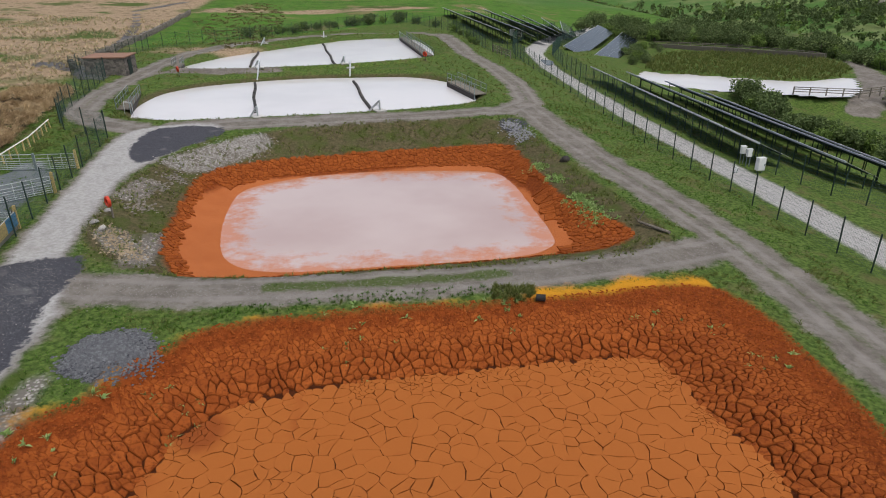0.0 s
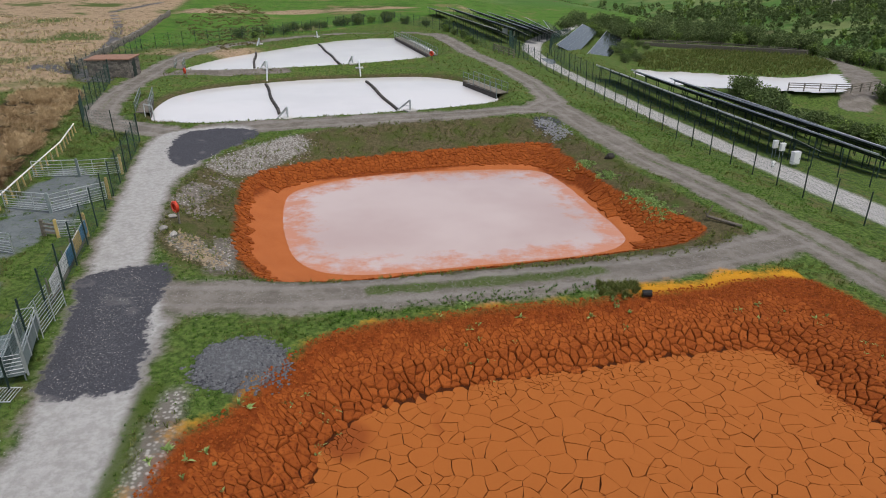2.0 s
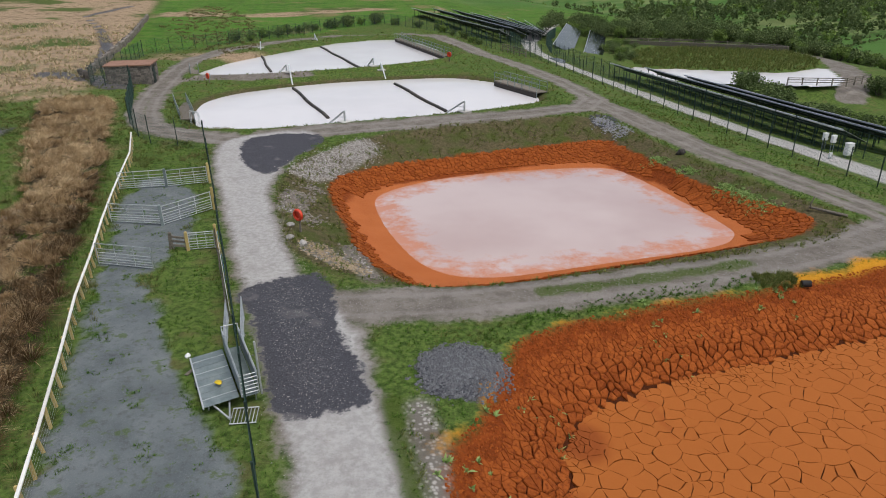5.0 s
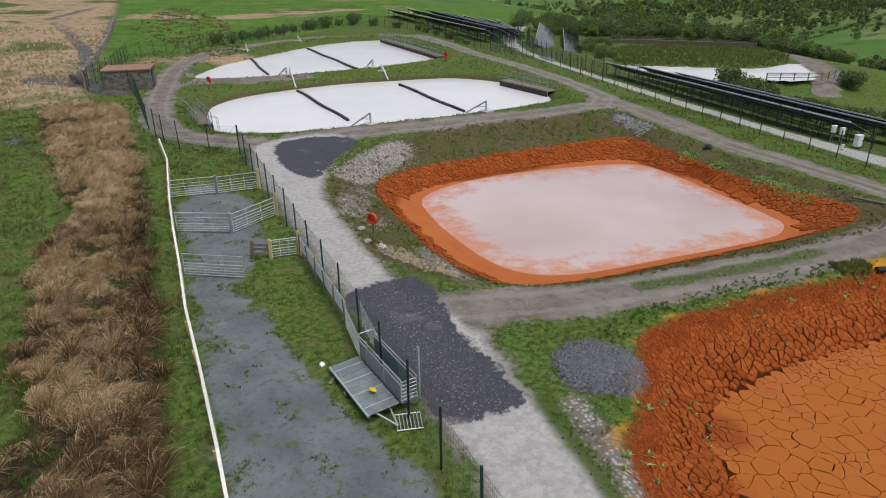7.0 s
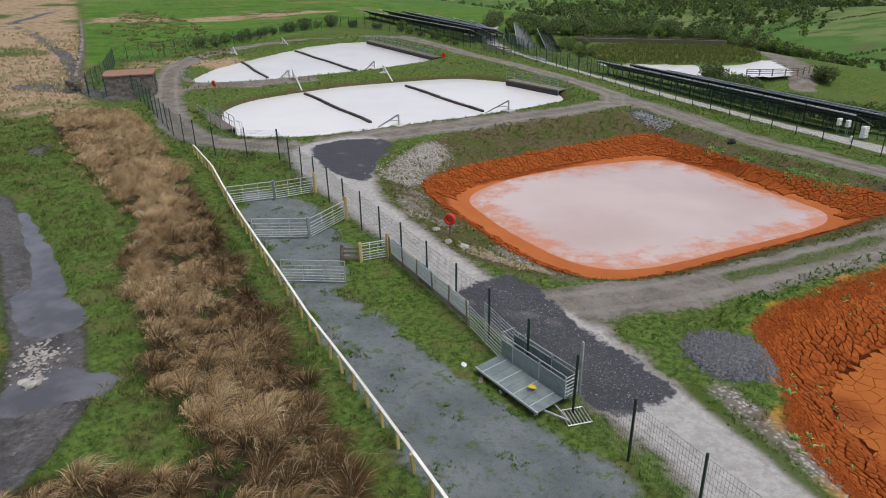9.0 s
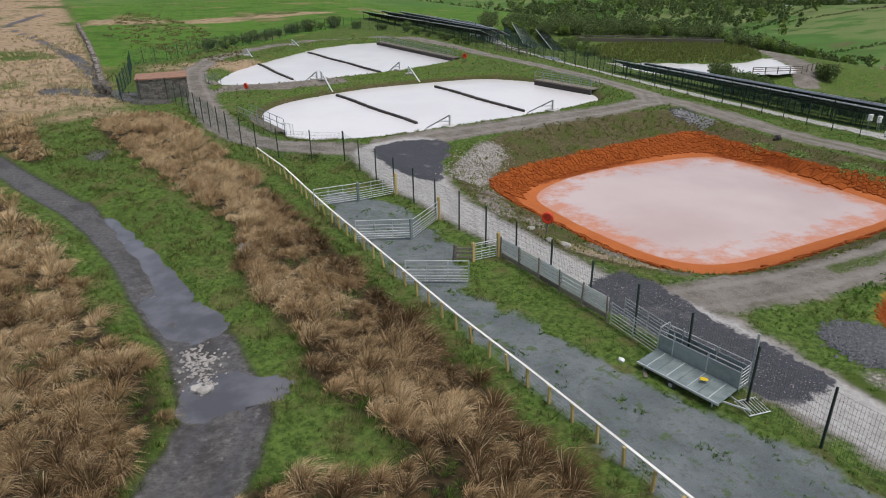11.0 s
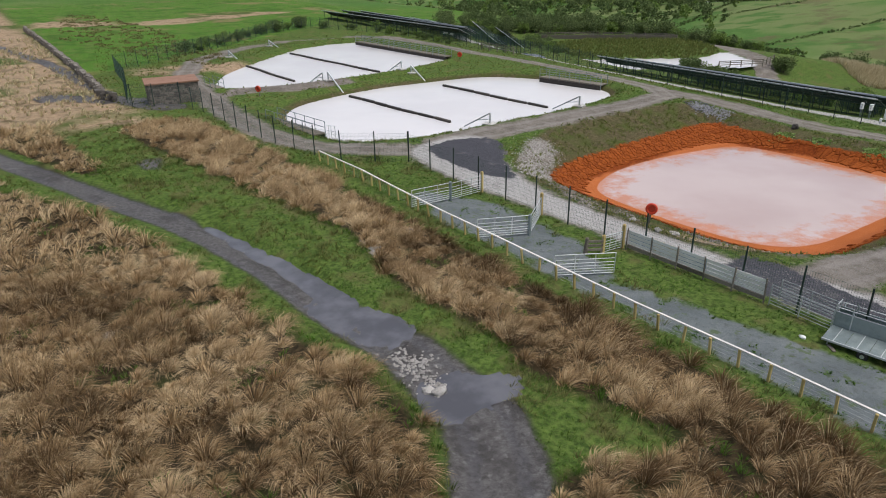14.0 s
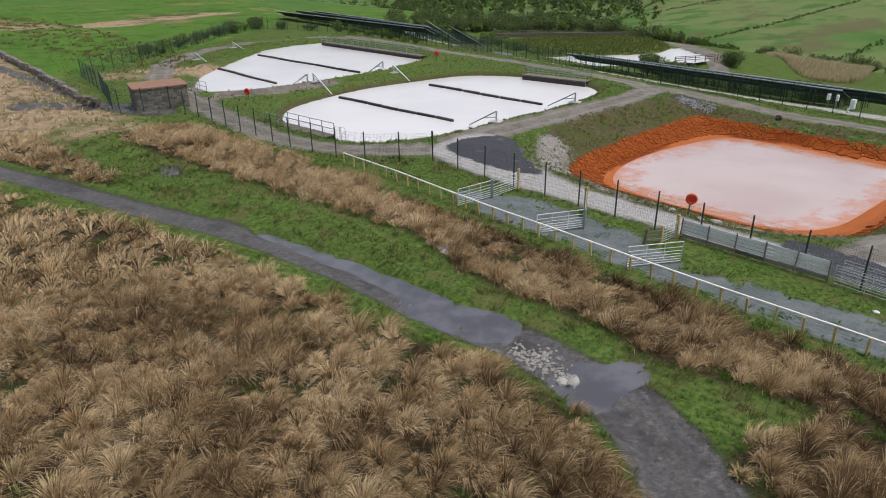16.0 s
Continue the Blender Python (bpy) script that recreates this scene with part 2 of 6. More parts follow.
def mud_block_material():
    k = Nodes("ochre_mud_block")
    r = k.math("ADD", k.math("MULTIPLY", k.chance(), 0.5), k.math("MULTIPLY", k.island(), 0.5))
    n = k.noise(7, 5, 0.65)
    col = k.mix(r, (0.19, 0.042, 0.008), (0.36, 0.098, 0.020))
    col = k.mix(k.step(n, 0.45, 0.75), col, (0.12, 0.022, 0.005))
    k.bump(n, 0.8, 0.05)
    return k.done(col, 0.9, 0, 0.1)


M_GROUND = ground_material()
M_PLATE, M_BLOCK = mud_plate_material(), mud_block_material()
# milky, and whitened further so the base colour carries reflected sky
M_WHITE_WATER = milky("sky_toned_milky_water", (0.76, 0.735, 0.735), (0.70, 0.675, 0.68))
M_PINK_WATER = milky("ochre_clouded_water", (0.54, 0.435, 0.41), (0.46, 0.345, 0.32), 0.06, 0.9, 0.07)
# peaty water with its base colour lifted in place of sky reflection
M_PUDDLE = milky("sky_toned_peaty_water", (0.075, 0.075, 0.085), (0.13, 0.13, 0.145), 0.02, scale=0.6)
M_GREEN_STEEL = plain("green_painted_steel", (0.008, 0.022, 0.018), (0.018, 0.045, 0.034), 8, 0.5)
M_WIRE = plain("green_mesh_wire", (0.02, 0.055, 0.045), (0.03, 0.075, 0.06), 8, 0.5, bump=0)
M_GALV = plain("galvanised_steel", (0.42, 0.45, 0.46), (0.62, 0.65, 0.66), 9, 0.42, 0.55)
M_GALV_DULL = plain("weathered_galvanised_sheet", (0.16, 0.20, 0.205), (0.29, 0.34, 0.335), 4, 0.5, 0.4)
M_SHEET = plain("whitened_sheeting", (0.68, 0.67, 0.65), (0.84, 0.83, 0.81), 5, 0.6)
M_POST = plain("yellowish_softwood", (0.42, 0.31, 0.11), (0.58, 0.45, 0.19), 10, 0.8)
M_SPOIL = plain("tan_broken_stone", (0.15, 0.12, 0.075), (0.33, 0.26, 0.17), 3, 0.92, bump=0.4)
M_GREY_WOOD = plain("grey_weathered_wood", (0.11, 0.095, 0.075), (0.26, 0.23, 0.19), 9, 0.88, bump=0.3)
M_RAIL = plain("whitewashed_rail", (0.62, 0.60, 0.56), (0.78, 0.77, 0.73), 6, 0.65)
M_BOOM = plain("black_rubber_boom", (0.018, 0.015, 0.013), (0.06, 0.05, 0.042), 5, 0.7)
M_ORANGE = plain("orange_plastic", (0.55, 0.040, 0.012), (0.66, 0.065, 0.02), 8, 0.4, bump=0)
M_STONE = plain("gritstone", (0.10, 0.09, 0.08), (0.25, 0.22, 0.19), 3, 0.92, bump=0.5)
M_PALE_STONE = plain("pale_stone", (0.22, 0.21, 0.195), (0.42, 0.40, 0.375), 4, 0.9, bump=0.5)
M_SLATE = plain("dark_slate_chippings", (0.08, 0.084, 0.093), (0.27, 0.275, 0.29), 8, 0.8, bump=0.4)
M_MORTAR = plain("dark_mortar", (0.07, 0.065, 0.06), (0.12, 0.11, 0.10), 5, 0.95, bump=0.3)
M_RUST_ROOF = plain("rust_stained_roof", (0.16, 0.07, 0.045), (0.28, 0.16, 0.11), 1.5, 0.9, bump=0.3)
M_CONCRETE = plain("concrete", (0.33, 0.32, 0.30), (0.50, 0.49, 0.46), 3, 0.9, bump=0.2)
M_PANEL = plain("solar_glass", (0.006, 0.008, 0.016), (0.010, 0.014, 0.026), 2, 0.05, bump=0)
M_PANEL.node_tree.nodes["Principled BSDF"].inputs["IOR"].default_value = 2.1
# near-black: the shade on the panels' undersides is put into this colour
M_PANEL_BACK = plain("solar_backsheet_shaded", (0.012, 0.015, 0.020), (0.026, 0.031, 0.040), 2, 0.55, bump=0)
M_ALU = plain("aluminium_frame", (0.55, 0.57, 0.60), (0.70, 0.72, 0.74), 6, 0.35, 0.7, bump=0)
M_BOX = plain("white_enamel", (0.66, 0.67, 0.66), (0.78, 0.79, 0.78), 5, 0.45, bump=0)
M_BLUE = plain("blue_sheet", (0.03, 0.13, 0.25), (0.06, 0.20, 0.34), 4, 0.5, bump=0)
M_TYRE = plain("black_tyre", (0.012, 0.012, 0.012), (0.03, 0.03, 0.03), 8, 0.8)
M_YELLOW = plain("yellow_plastic", (0.60, 0.42, 0.01), (0.70, 0.52, 0.02), 8, 0.5, bump=0)
M_RUSH = rush_material()
M_BLADE = leafy("grass_blades", (0.030, 0.082, 0.010), (0.112, 0.238, 0.032), (0.11, 0.17, 0.034))
M_TURF = leafy("dry_grass_blades", (0.085, 0.115, 0.026), (0.24, 0.245, 0.085), (0.145, 0.185, 0.045))
M_HUMMOCK = leafy("rough_grass", (0.03, 0.06, 0.012), (0.20, 0.235, 0.07), (0.25, 0.22, 0.10))
M_WEED = leafy("pale_weed", (0.20, 0.30, 0.09), (0.38, 0.50, 0.20), (0.28, 0.40, 0.13))
M_LEAF = leafy("willow_leaf", (0.07, 0.11, 0.035), (0.17, 0.22, 0.085), (0.12, 0.165, 0.065))
M_LEAF_DARK = leafy("dark_leaf", (0.05, 0.085, 0.03), (0.19, 0.24, 0.09), (0.13, 0.17, 0.07))
M_LEAF_FRESH = leafy("fresh_leaf", (0.11, 0.18, 0.04), (0.22, 0.30, 0.08), (0.15, 0.22, 0.06))
M_REED = leafy("dry_reed", (0.40, 0.33, 0.19), (0.70, 0.61, 0.40), (0.56, 0.48, 0.30))
M_REED_DULL = leafy("faded_rush", (0.09, 0.08, 0.03), (0.30, 0.25, 0.13), (0.20, 0.19, 0.08))
M_BARK = plain("bark", (0.06, 0.05, 0.04), (0.12, 0.10, 0.08), 6, 0.95)
M_ROOF = plain("slate_roof", (0.07, 0.072, 0.08), (0.13, 0.13, 0.14), 1, 0.8)
M_WALL = plain("house_stone", (0.25, 0.22, 0.18), (0.45, 0.42, 0.38), 0.5, 0.9)
M_GLASS = plain("dark_window_glass", (0.015, 0.018, 0.02), (0.03, 0.035, 0.04), 2, 0.08, bump=0)

# ---- mesh helpers ----


def np_mesh(name, verts, faces):
    """A mesh from arrays; faces is a list of arrays (n, 3) or (n, 4)."""
    me = bpy.data.meshes.new(name)
    verts = np.asarray(verts, np.float32)
    me.vertices.add(len(verts))
    me.vertices.foreach_set("co", verts.ravel())
    flat = np.concatenate([np.asarray(f, np.int32).ravel() for f in faces])
    size = np.concatenate([np.full(len(f), f.shape[1], np.int32) for f in faces])
    start = np.concatenate([[0], np.cumsum(size)[:-1]]).astype(np.int32)
    me.loops.add(len(flat))
    me.loops.foreach_set("vertex_index", flat)
    me.polygons.add(len(size))
    me.polygons.foreach_set("loop_start", start)
    me.update(calc_edges=True)
    me.validate()
    return me


def part(name, bm, material, parent=None, label=""):
    """One mesh object from a bmesh (or a ready mesh), under a thing or a part."""
    if isinstance(bm, bmesh.types.BMesh):
        me = bpy.data.meshes.new(name)
        bm.to_mesh(me)
        bm.free()
    else:
        me = bm
    if not me.materials:
        me.materials.append(material)
    ob = new(name, me)
    if parent:
        ob.parent = parent
    return tagged(ob, label)


def box(bm, size, m=None, bevel=0.0):
    r = bmesh.ops.create_cube(bm, size=1, matrix=(m or Matrix()) @ Matrix.Diagonal((*size, 1)))
    if bevel:
        es = list({e for v in r["verts"] for e in v.link_edges})
        bmesh.ops.bevel(bm, geom=es, offset=bevel, segments=1, affect="EDGES")
    return bm


def rod(bm, a, b, r, sides=6):
    """A round bar from a to b."""
    a, b = Vector(a), Vector(b)
    d = b - a
    m = Matrix.Translation((a + b) / 2) @ d.to_track_quat("Z", "Y").to_matrix().to_4x4()
    bmesh.ops.create_cone(bm, cap_ends=True, segments=sides, radius1=r, radius2=r, depth=d.length, matrix=m)
    return bm


def bar(bm, a, b, w, h, bevel=0.0):
    """A square bar from a to b, w wide and h high."""
    a, b = Vector(a), Vector(b)
    d = b - a
    x = d.normalized()
    y = Vector((0, 0, 1)).cross(x)
    y = y.normalized() if y.length > 1e-4 else Vector((0, 1, 0))
    z = x.cross(y)
    m = Matrix((x, y, z)).transposed().to_4x4()
    m.translation = (a + b) / 2
    return box(bm, (d.length, w, h), m, bevel)


def B():
    return bmesh.new()


def thing(name, label, category, group="", kind="", at=None):
    ob = new(name)
    ob.empty_display_size = 0.2
    if at is not None:
        ob.matrix_basis = at
    return tagged(ob, label, category, group, kind)


# ---- the plan ----


def closed(pts, n=5):
    """A smooth closed outline through a few corners."""
    p = np.array(pts, float)
    out = []
    for i in range(len(p)):
        a, b, c, d = p[i - 1], p[i], p[(i + 1) % len(p)], p[(i + 2) % len(p)]
        for t in np.arange(n) / n:
            out.append(0.5 * (2 * b + (c - a) * t + (2 * a - 5 * b + 4 * c - d) * t * t + (3 * b - a - 3 * c + d) * t ** 3))
    return np.array(out)


def sdf(x, y, poly):
    """Signed distance to an outline, positive inside."""
    x, y = np.asarray(x, float), np.asarray(y, float)
    d, inside = np.full(x.shape, 1e12), np.zeros(x.shape, bool)
    for (ax, ay), (bx, by) in zip(poly, np.roll(poly, -1, 0)):
        ex, ey = bx - ax, by - ay
        t = np.clip(((x - ax) * ex + (y - ay) * ey) / (ex * ex + ey * ey + 1e-12), 0, 1)
        d = np.minimum(d, (x - ax - t * ex) ** 2 + (y - ay - t * ey) ** 2)
        if ay != by:
            inside ^= ((ay > y) != (by > y)) & (x < ex * (y - ay) / (by - ay) + ax)
    return np.where(inside, 1, -1) * np.sqrt(d)


def along(x, y, line):
    """Distance to an open line."""
    d = np.full(np.shape(x), 1e12)
    for (ax, ay), (bx, by) in zip(line[:-1], line[1:]):
        ex, ey = bx - ax, by - ay
        t = np.clip(((x - ax) * ex + (y - ay) * ey) / (ex * ex + ey * ey), 0, 1)
        d = np.minimum(d, (x - ax - t * ex) ** 2 + (y - ay - t * ey) ** 2)
    return np.sqrt(d)


def smooth(a, b, v):
    t = np.clip((v - a) / (b - a), 0, 1)
    return t * t * (3 - 2 * t)


# the dry pond: rim, top of the cracked blocks, floor
DRY_RIM = closed([(-12, -9), (-13.4, 6), (-13.5, 15.6), (-11.6, 18.7), (-10.3, 21.4), (-8.4, 23.5), (-3, 24.9), (6, 26.3), (12.4, 27.8), (15, 26.6), (16, 21), (16, 8), (16, -9)])
DRY_FLOOR = closed([(-8.8, -6), (-9.2, 6), (-9.1, 15.5), (-7.9, 19.3), (-4.4, 21.2), (2, 22.3), (8.2, 23.1), (10.2, 22.3), (10.9, 19), (12, 15.5), (12.2, 6), (12.2, -6)])
# the ochre pond: rim, edge of the red mud, water
PINK_RIM = closed([(-14, 28.2), (-18, 31.5), (-19.3, 36), (-20, 42), (-19, 48.5), (-16.5, 51), (-13.2, 54), (-7.9, 56.3), (5.5, 57.3), (9, 53.5), (12.2, 41.5), (14, 33.5), (12.2, 31.2), (5.5, 29.2), (-4, 27.9), (-9.5, 27.3)])
PINK_MUD = closed([(-12.6, 29.6), (-14.6, 33), (-15.5, 37), (-16.7, 45.5), (-14.6, 49.2), (-7.2, 51.6), (5.5, 54), (7.4, 51.4), (9.2, 41), (12, 35), (11, 33), (7.5, 31.5), (-4, 29.6), (-10.2, 28.9)])
PINK_WATER = closed([(-12.5, 37), (-13.4, 42), (-13.2, 45.7), (-10, 48.2), (-5.5, 49.5), (0, 49.7), (4.9, 49.1), (6.3, 46.4), (7.1, 41.2), (7.6, 36.6), (7.2, 34.6), (4.9, 33.3), (-1.6, 32.4), (-8, 31.8), (-11, 33.3)])
NEAR_WATER = closed([(-27.3, 60.3), (-29.2, 64.5), (-29.9, 69), (-29.5, 74), (-26, 78.5), (-17.5, 82.2), (-10, 83), (-2, 82.6), (3, 77.4), (4.7, 71.5), (4.6, 67), (2.2, 64.2), (-5, 61.7), (-14.5, 60), (-22, 58.9)])
FAR_WATER = closed([(-33.5, 89), (-32.5, 96), (-29, 103.5), (-18, 118), (-13, 122), (-4.6, 122.5), (-1, 112), (0.3, 99.5), (-2.3, 94.4), (-12, 89.5), (-20, 87.4), (-28, 86.6)])
REED_POND = closed([(33, 103), (38, 118), (50, 137), (62, 138), (74, 127), (68, 107), (59.5, 92.5), (50, 95)])
REED_ISLE = closed([(37, 117.5), (48.5, 139), (62, 140.5), (76, 128), (70, 110), (58, 104.5), (46, 110.5)])
EAST_ROAD = [(88, 140), (82, 129), (74, 112), (67, 98), (60, 90)]
ROAD = closed([(-15.2, -6), (-17.2, 10), (-17.9, 18), (-18.9, 21.8), (-21, 30.4), (-23, 39.5), (-25.2, 50), (-24.5, 55), (-19, 56.5), (-17.4, 54.4), (-19.4, 48.5), (-20.2, 42.4), (-19, 35.3), (-17.8, 30), (-15.4, 25.5), (-14.6, 19.4), (-14, 14), (-12.2, -6)], 4)
PATCH_NEAR = closed([(-20.2, 28.4), (-17.6, 29.7), (-16.4, 28), (-16.2, 24.9), (-15.1, 21.2), (-15.4, 19.3), (-17.9, 19.3), (-18.8, 22), (-19.7, 25.6)])
PATCH_FAR = closed([(-23.4, 51.4), (-22.7, 54.8), (-18.6, 55.6), (-17.2, 53.6), (-19, 49.8), (-20.6, 46), (-22.2, 47.2)])
LOOP = [(-23.5, 54.3), (-29.5, 57), (-32.3, 60.3), (-33.7, 65.3), (-34.8, 72), (-35.4, 80), (-36, 90), (-36, 100), (-33, 112), (-25, 124), (-15, 130.5), (-4, 131), (2, 125), (4, 112), (5.2, 100), (8.2, 88), (10, 75), (10, 65.5), (7, 60.5), (2, 58.9), (-8, 57.4), (-16, 56.2), (-22, 55)]
HUT_TRACK = [(-35.5, 83), (-31, 84.6), (-26, 84), (-20, 84.5)]
CAUSEWAY = [(-17, 26.3), (-11, 26.0), (-2, 26.9), (6, 28.2), (13, 30.6), (17.5, 33)]
EAST_TRACK = [(9.5, 63), (10.6, 57), (13.2, 49), (15.6, 41), (17.4, 33), (18.4, 25), (18.8, 15), (19, 0)]
SERVICE = [(27.6, 20), (26.7, 30), (25.2, 40), (22.9, 54.7), (19.8, 73.7), (16.9, 95), (16.9, 112), (21.4, 132), (32, 160), (45, 190)]
PEAT = [(-70, 95), (-60, 77), (-52.8, 64.4), (-49.3, 58.2), (-45.2, 50.6), (-42.5, 46), (-40.7, 42), (-39.0, 37.5), (-38.0, 34), (-37.0, 31), (-36.1, 28.5), (-35.7, 26), (-35.5, 24), (-36.1, 22), (-37.2, 19.8), (-40, 14), (-44, 4)]
PEN = closed([(-24.0, 9), (-24.4, 16), (-25.6, 23), (-26.4, 27), (-27.1, 31), (-28.0, 36), (-29.0, 41.5), (-29.4, 45), (-27.5, 46.3), (-25.0, 43), (-24.2, 39), (-23.7, 35), (-24.2, 32.5), (-24.9, 30.2), (-24.3, 28.4), (-23.4, 26.8), (-23.0, 25), (-22.2, 23), (-21.5, 21.4), (-20.5, 19.6), (-19.6, 17.8), (-18.9, 15.4), (-18.4, 9)], 3)
PUDDLE_LONG = closed([(-41.0, 45.2), (-39.9, 43.0), (-38.9, 40.3), (-37.7, 37.0), (-37.0, 34.7), (-36.3, 32.7), (-35.6, 31.2), (-35.3, 30.2), (-35.7, 29.9), (-36.2, 30.4), (-36.8, 32.0), (-37.5, 33.6), (-37.9, 34.8), (-38.2, 36.1), (-39.1, 38.9), (-40.2, 42.2)])
PUDDLE_LOBE = closed([(-38.5, 34.0), (-37.6, 33.5), (-36.7, 31.6), (-36.3, 30.3), (-36.4, 29.3), (-36.8, 29.4), (-37.5, 30.4), (-38.2, 32.2)])
PUDDLE_WIDE = closed([(-36.5, 26.3), (-35.4, 26.4), (-34.6, 25.8), (-33.8, 25.5), (-33.9, 25.0), (-34.5, 24.9), (-35.5, 24.7), (-36.3, 24.5), (-36.8, 24.6), (-36.9, 25.3)])
FENCE_WEST = [(-16.9, 9.5), (-18.1, 14.7), (-20.0, 24.2), (-22.1, 34.1), (-23.9, 42.8), (-25.9, 51.9)]
RAIL_LINE = [(-22.9, 9.5), (-24.3, 15.8), (-25.0, 19.7), (-25.95, 23.9), (-26.52, 26.3), (-27.3, 30.7), (-28.2, 35.3), (-29.45, 42.2), (-30.4, 48.7), (-31.8, 54.4)]
# rush beds: the moor west of the peat track, the strip along the pen, patches beyond
RUSH_MOOR = closed([(-51.6, 55.8), (-47.5, 50.4), (-44.6, 44.6), (-42.3, 39.2), (-40.9, 34.4), (-39.4, 30.8), (-38.2, 28.0), (-37.5, 25.6), (-37.6, 23.4), (-38.4, 21.2), (-41.5, 14), (-46, 4), (-90, 4), (-90, 60), (-75, 78), (-58, 68)], 3)
RUSH_STRIP = closed([(-44.4, 70), (-39.5, 54.5), (-36.8, 47.2), (-34.6, 40.5), (-34.3, 33.4), (-32.8, 28.2), (-32.9, 25.6), (-32.0, 23.6), (-31.1, 22.2), (-30.9, 20.4), (-33.0, 20.4), (-35.2, 20.6), (-36.4, 17.5), (-38.2, 13), (-34, 6), (-25.5, 6), (-26.0, 17.4), (-26.5, 20.2), (-27.0, 23.6), (-27.9, 28.4), (-29.0, 33.6), (-30.3, 39.8), (-31.9, 48), (-34.9, 59), (-38.2, 71.4)], 3)
PASTURE_TUFTS = closed([(-51.2, 201.2), (-38.1, 177.2), (-28.2, 117.6), (-33.6, 106.3), (-47.0, 139.2), (-51.5, 147.3)], 3)
RUSH_BEYOND = closed([(-56, 84), (-51.4, 79), (-47.6, 64), (-46.0, 57.4), (-48.2, 58.0), (-52.7, 66.5), (-60, 80)], 3)
Z_DRY, Z_PINK, Z_NEAR, Z_FAR, Z_REED = -2.5, -2.4, -0.45, -0.1, -5.3


def lie(x, y):
    """The lie of the land before ponds were dug."""
    xs = [-3000, -900, -300, -120, -60, -36, -31, -26, -18, -8, 5, 13, 19, 23, 30, 36, 75, 88, 105, 140, 180, 240, 330, 500, 900, 1600, 3500]
    a = np.interp(x, xs, [160, 70, 20, 6, 1.3, 0.5, 0.15, -0.05, -0.35, -0.65, -0.95, -1.25, -1.8, -2.3, -2.8, -4, -7, -9, -12, -17, -22, -19, -13, -30, -40, -10, 110])
    b = np.interp(x, xs, [150, 60, 14, 4, 1.3, 0.5, 0.35, 0.2, 0.2, 0.2, 0.2, -0.5, -1.8, -2.4, -3.4, -4.8, -5.2, -7.5, -11.5, -17, -22, -17, -7, -20, -45, -10, 110])
    z = a + (b - a) * smooth(46, 60, y)
    east = smooth(30, 160, x)
    z = z + np.clip(y - 135, 0, 4000) * 0.012 * (1 - east)
    z = z - smooth(150, 420, y) * 14 * east + smooth(700, 3000, y) * 160
    return z


def lumps(x, y):
    return (np.sin(x * 0.71 + 1.3 * np.sin(y * 0.37)) * np.cos(y * 0.63 + np.sin(x * 0.29)) * 0.5 + np.sin(x * 2.3 + y * 1.1 + 2 * np.sin(y * 0.9)) * 0.22 + np.sin(y * 3.7 - x * 2.9 + np.sin(x * 1.7)) * 0.12)


def patchy(x, y, s=0.35):
    return np.sin(x * s * 2.1 + 1.7 * np.sin(y * s)) + np.cos(y * s * 1.9 + 1.3 * np.sin(x * s * 1.3))


